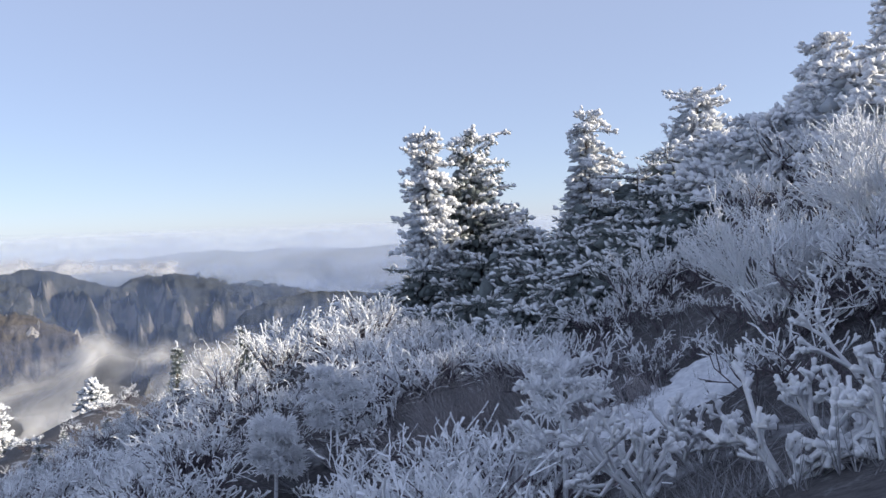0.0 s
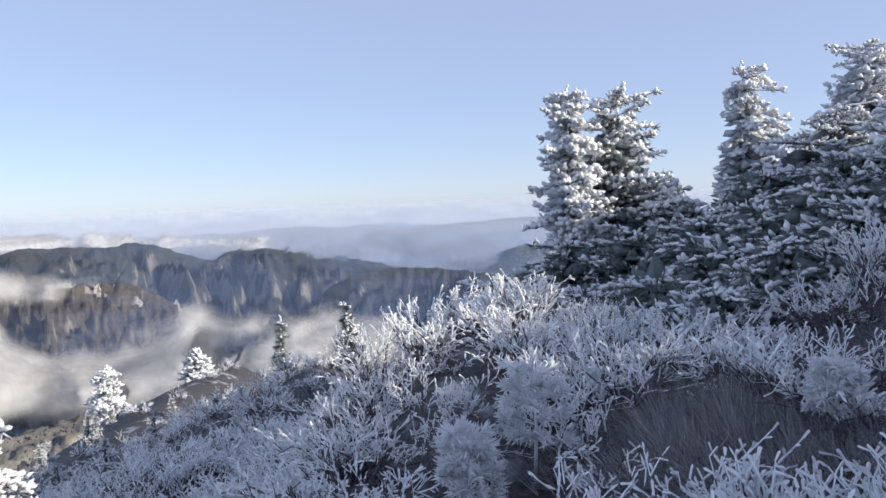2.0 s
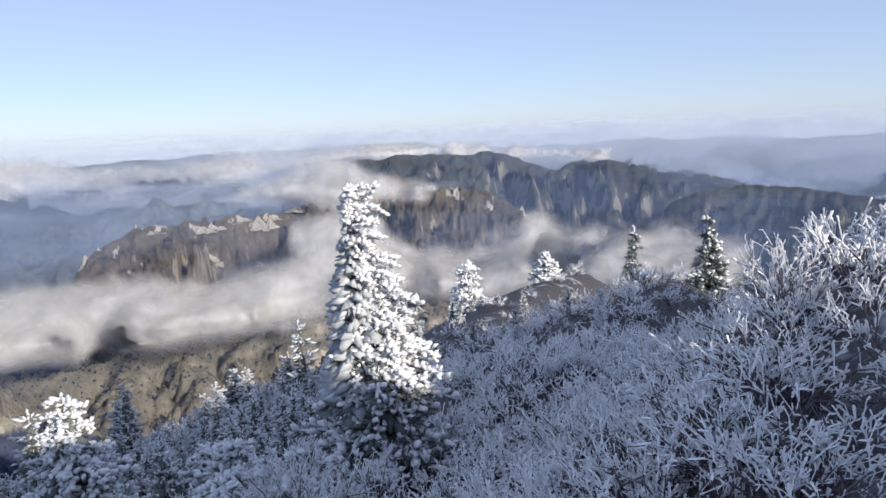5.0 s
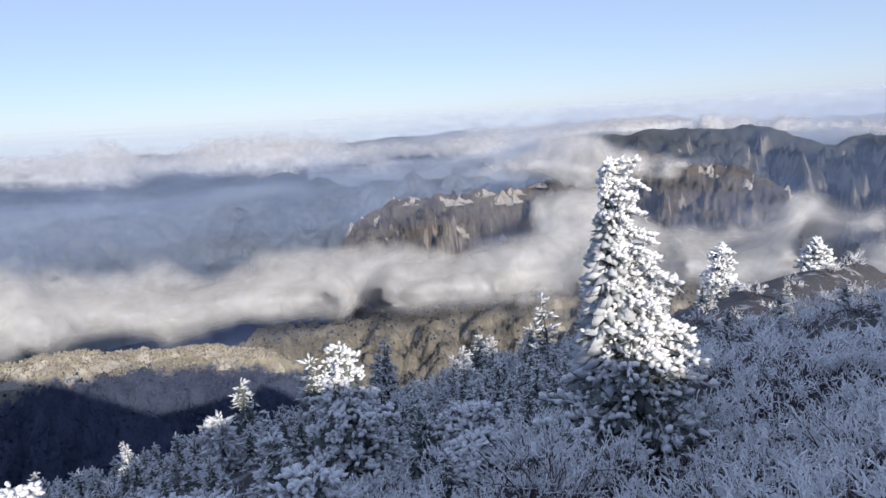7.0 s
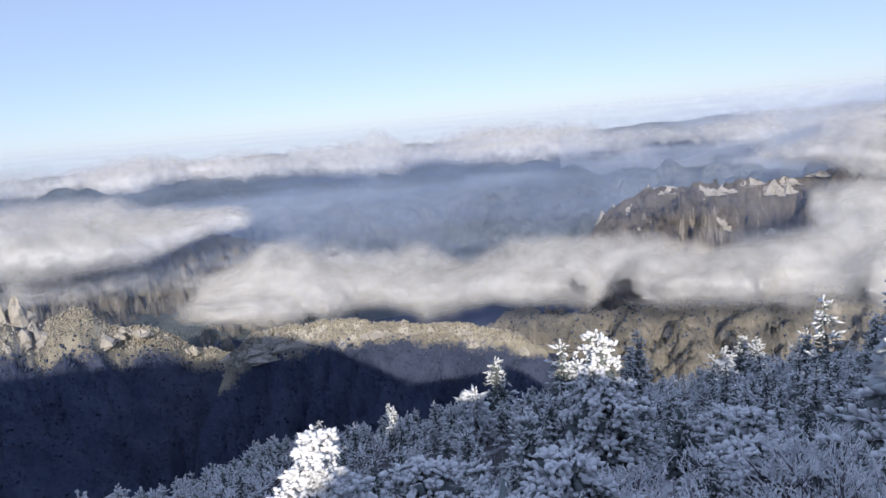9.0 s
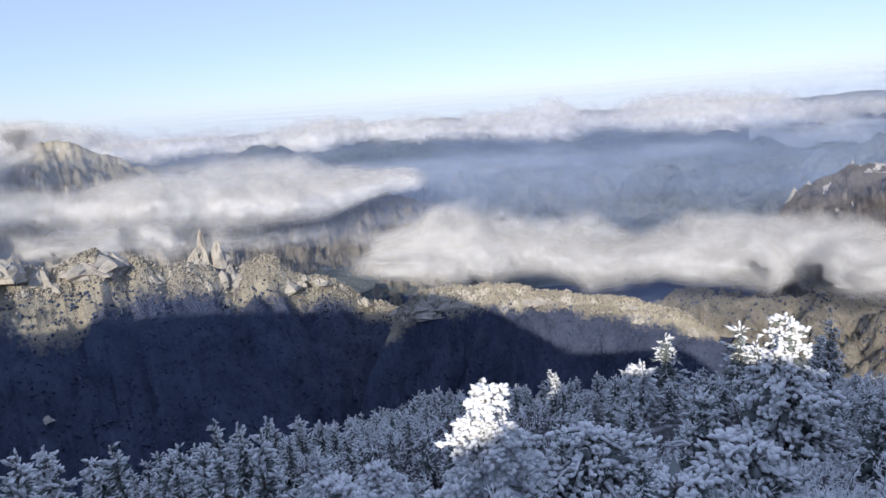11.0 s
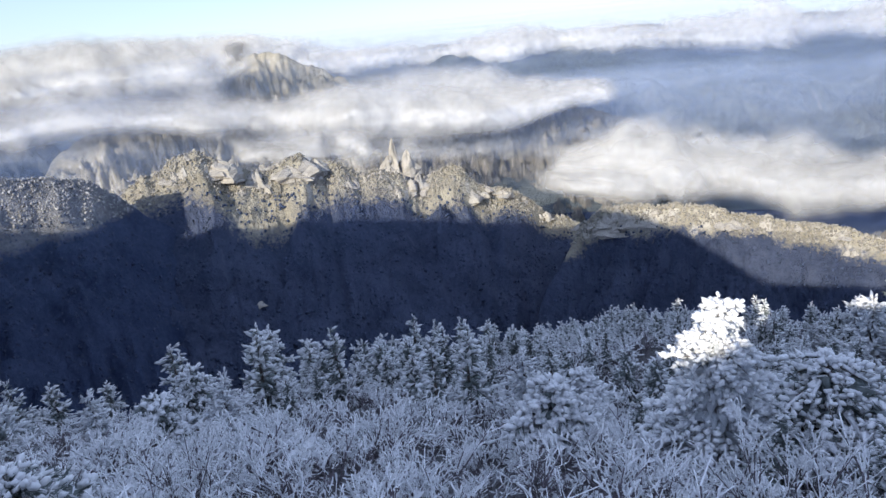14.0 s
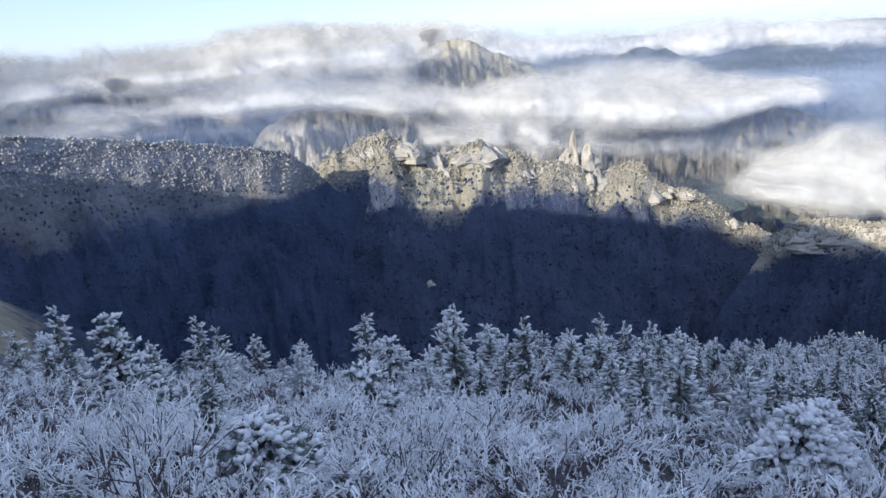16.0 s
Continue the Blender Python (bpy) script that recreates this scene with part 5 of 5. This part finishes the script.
snow_patch(0.95, 7.2, 0.6, 0.45, 6)

# ---- crags and far woods ----
def crag(yaw, up, dist, width, height, label, seed):
    """A weathered granite crag whose top is seen at that yaw and elevation."""
    r = np.random.RandomState(seed)
    nu, nv = 14, 9
    columns = []
    for c in range(5):
        a, v = np.meshgrid(np.linspace(0, 6.2832, nu, endpoint=False), np.linspace(0, 1, nv), indexing="ij")
        tall = height * (1.0 if c == 0 else r.uniform(0.35, 0.8))
        wide = width * r.uniform(0.26, 0.45)
        cx, cy = np.cos(a), np.sin(a)
        rad = wide * np.clip(1 - v ** 3, 0, 1) ** 0.6 * (1.55 - 0.85 * v)
        rad = rad * (1 + 0.75 * fbm(cx * 1.5 + seed + c, cy * 1.5, v * 2.2, 4, seed + c))
        z = v * tall * 1.6 - 0.6 * tall + 0.16 * tall * fbm(cx * 2, cy * 2, v * 2, 3, seed + 9)
        ox, oy = (0, 0) if c == 0 else (r.uniform(-0.9, 0.9) * width, r.uniform(-0.25, 0.25) * width)
        columns.append((np.stack([cx * rad + ox, cy * rad + oy, z], -1).reshape(-1, 3), grid_faces(nu, nv, True)))
    verts, faces = joined(columns)
    ob = new("crag", mesh_np("crag", verts, faces, STONE))
    top = EYE + dist * math.tan(radians(up))
    x, y, _ = polar(np.array(yaw), np.array(dist), np.array(0.0))
    ob.matrix_basis = pose(x, y, top - height * 1.3, 0, 0, yaw + r.uniform(-20, 20))
    return tagged(ob, label, "rock", "crags")


def seat(key, yaw, up):
    """Distance at which that line of sight meets the near side of a mountain."""
    az, D, z = CREST[key]
    i = int(np.argmin(np.abs(az - yaw)))
    half = z.shape[1] // 2
    angle = np.degrees(np.arctan2(z[i, :half + 1] - EYE, D[i, :half + 1]))
    return float(D[i, min(int(np.argmax(angle >= up)) if (angle >= up).any() else half, half)])


for k, (key, yaw, up, w, h) in enumerate([("brown", 28.4, -6.3, 50, 60), ("brown", 31.9, -7.9, 40, 40), ("brown", 61.9, -7.4, 36, 46), ("brown", 59.2, -8.8, 45, 34), ("brown", 55.5, -7.9, 45, 36), ("brown", 53.2, -8.3, 50, 36), ("brown", 50.2, -7.9, 70, 45), ("brown", 46.0, -6.8, 60, 40), ("brown", 36.3, -4.5, 60, 30),
                                          ("rock", 107.9, -11.4, 26, 22), ("rock", 106.6, -11.8, 26, 20), ("rock", 104.7, -10.8, 64, 50), ("rock", 127.2, -7.6, 26, 40), ("rock", 125.4, -7.3, 60, 32), ("rock", 117.5, -8.6, 46, 26), ("rock", 121.5, -9.2, 40, 22),
                                          ("peak", 115.4, -5.6, 90, 70), ("mid", 99.5, -6.0, 90, 60)]):
    crag(yaw, up, seat(key, yaw, up), w, h, "pale granite crag on the ridge, lit by low sun", 300 + k)
crag(109.8, -8.0, 1300, 30, 52, "tall granite pinnacle rising from the mist", 299)
for k, (key, yaw, up, w, h) in enumerate([("near", 79.8, -18.6, 13, 22), ("near", 78.3, -19.0, 14, 24), ("near", 76.6, -19.4, 13, 22), ("near", 73.9, -20.6, 9, 13), ("near", 85.6, -16.2, 30, 24), ("near", 83.4, -16.4, 22, 30), ("near", 88.9, -15.5, 36, 20), ("near", 91.5, -15.4, 40, 18), ("near", 93.2, -18.4, 24, 30), ("near", 95.6, -20.6, 20, 30)]):
    crag(yaw, up, seat(key, yaw, up), w, h, "bare granite buttress on the autumn hill", 330 + k)
for k, (key, yaw, up, w, h) in enumerate([("rock", 122.7, -14.2, 16, 24), ("rock", 123.8, -19.2, 20, 13), ("rock", 116.5, -20.8, 18, 12), ("rock", 115.3, -22.8, 13, 18), ("rock", 113.5, -22.2, 14, 20), ("rock", 118.8, -17, 16, 10), ("frost", 140, -10, 16, 8)]):
    crag(yaw, up, seat(key, yaw, up), w, h, "grey rock outcrop in the shaded valley", 350 + k)


jr = np.random.RandomState(77)
for key, low, high, count, wide, tall in (("rock", 97, 131, 34, 20, 17), ("near", 69, 93, 16, 16, 12), ("brown", 30, 61, 22, 34, 26)):
    for k in range(count):
        yaw = low + (high - low) * (k + jr.rand()) / count
        az, D, z = CREST[key]
        i, half = int(np.argmin(np.abs(az - yaw))), z.shape[1] // 2
        j = half - int(half * 0.12 * jr.rand() ** 1.5)
        h = tall * jr.uniform(0.5, 1.3)
        crag(yaw, math.degrees(math.atan2(z[i, j] + 0.45 * h - EYE, D[i, j])), D[i, j], wide * jr.uniform(0.5, 1.2), h, "weathered granite knob on the crest of the ridge", 600 + k)


def woods(name, key, count, size, mat, label, seed, low=0.0, high=0.75, floor=-999):
    """Tree crowns on the near side of a mountain, joined."""
    az, D, z = CREST[key]
    r = np.random.RandomState(seed)
    nv = z.shape[1]
    u, v = r.rand(count) * (len(az) - 1.01), (nv / 2) * (1 - low - (high - low) * r.rand(count)) + 0.5
    i, j = u.astype(int), np.clip(v.astype(int), 0, nv - 2)
    fu, fv = u - i, v - j
    pick = lambda g: (g[i, j] * (1 - fu) + g[i + 1, j] * fu) * (1 - fv) + (g[i, j + 1] * (1 - fu) + g[i + 1, j + 1] * fu) * fv
    base = polar(np.interp(u, np.arange(len(az)), az), pick(D), pick(z))
    base = base[base[:, 2] > floor]
    count = len(base)
    s = size * r.uniform(0.6, 1.4, count)
    geo = sprigs(base - [0, 0, 1] * s[:, None] * 0.3, r.randn(count, 3) * 0.3 + [0, 0, 1.0], s * 1.0, s * 0.5, r, 3)
    return tagged(new(name, mesh_np(name, *geo, mat, True)), label, "woods", kind="stuff")


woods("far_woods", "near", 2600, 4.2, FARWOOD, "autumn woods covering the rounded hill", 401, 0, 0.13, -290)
# crowns on the lower slopes carry the valley's shade in their navy
woods("far_woods", "near", 2000, 4.5, FARSHADE, "tree crowns on the lower hillside, coloured navy for shade and haze", 405, 0.14, 0.9)
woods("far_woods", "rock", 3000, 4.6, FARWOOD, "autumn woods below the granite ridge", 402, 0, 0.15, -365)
woods("far_woods", "rock", 4000, 5.0, FARSHADE, "tree crowns in the valley, its shade put into their navy colour", 406, 0.15, 0.85)
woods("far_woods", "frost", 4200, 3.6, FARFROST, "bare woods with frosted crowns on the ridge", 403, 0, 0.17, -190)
woods("far_woods", "frost", 4000, 4.0, FARSHADE, "tree crowns below the frosted ridge, their navy standing for shade", 407, 0.16, 0.9)
woods("far_woods", "low", 2000, 4.5, FARSHADE, "scattered woods on the foothill", 404)
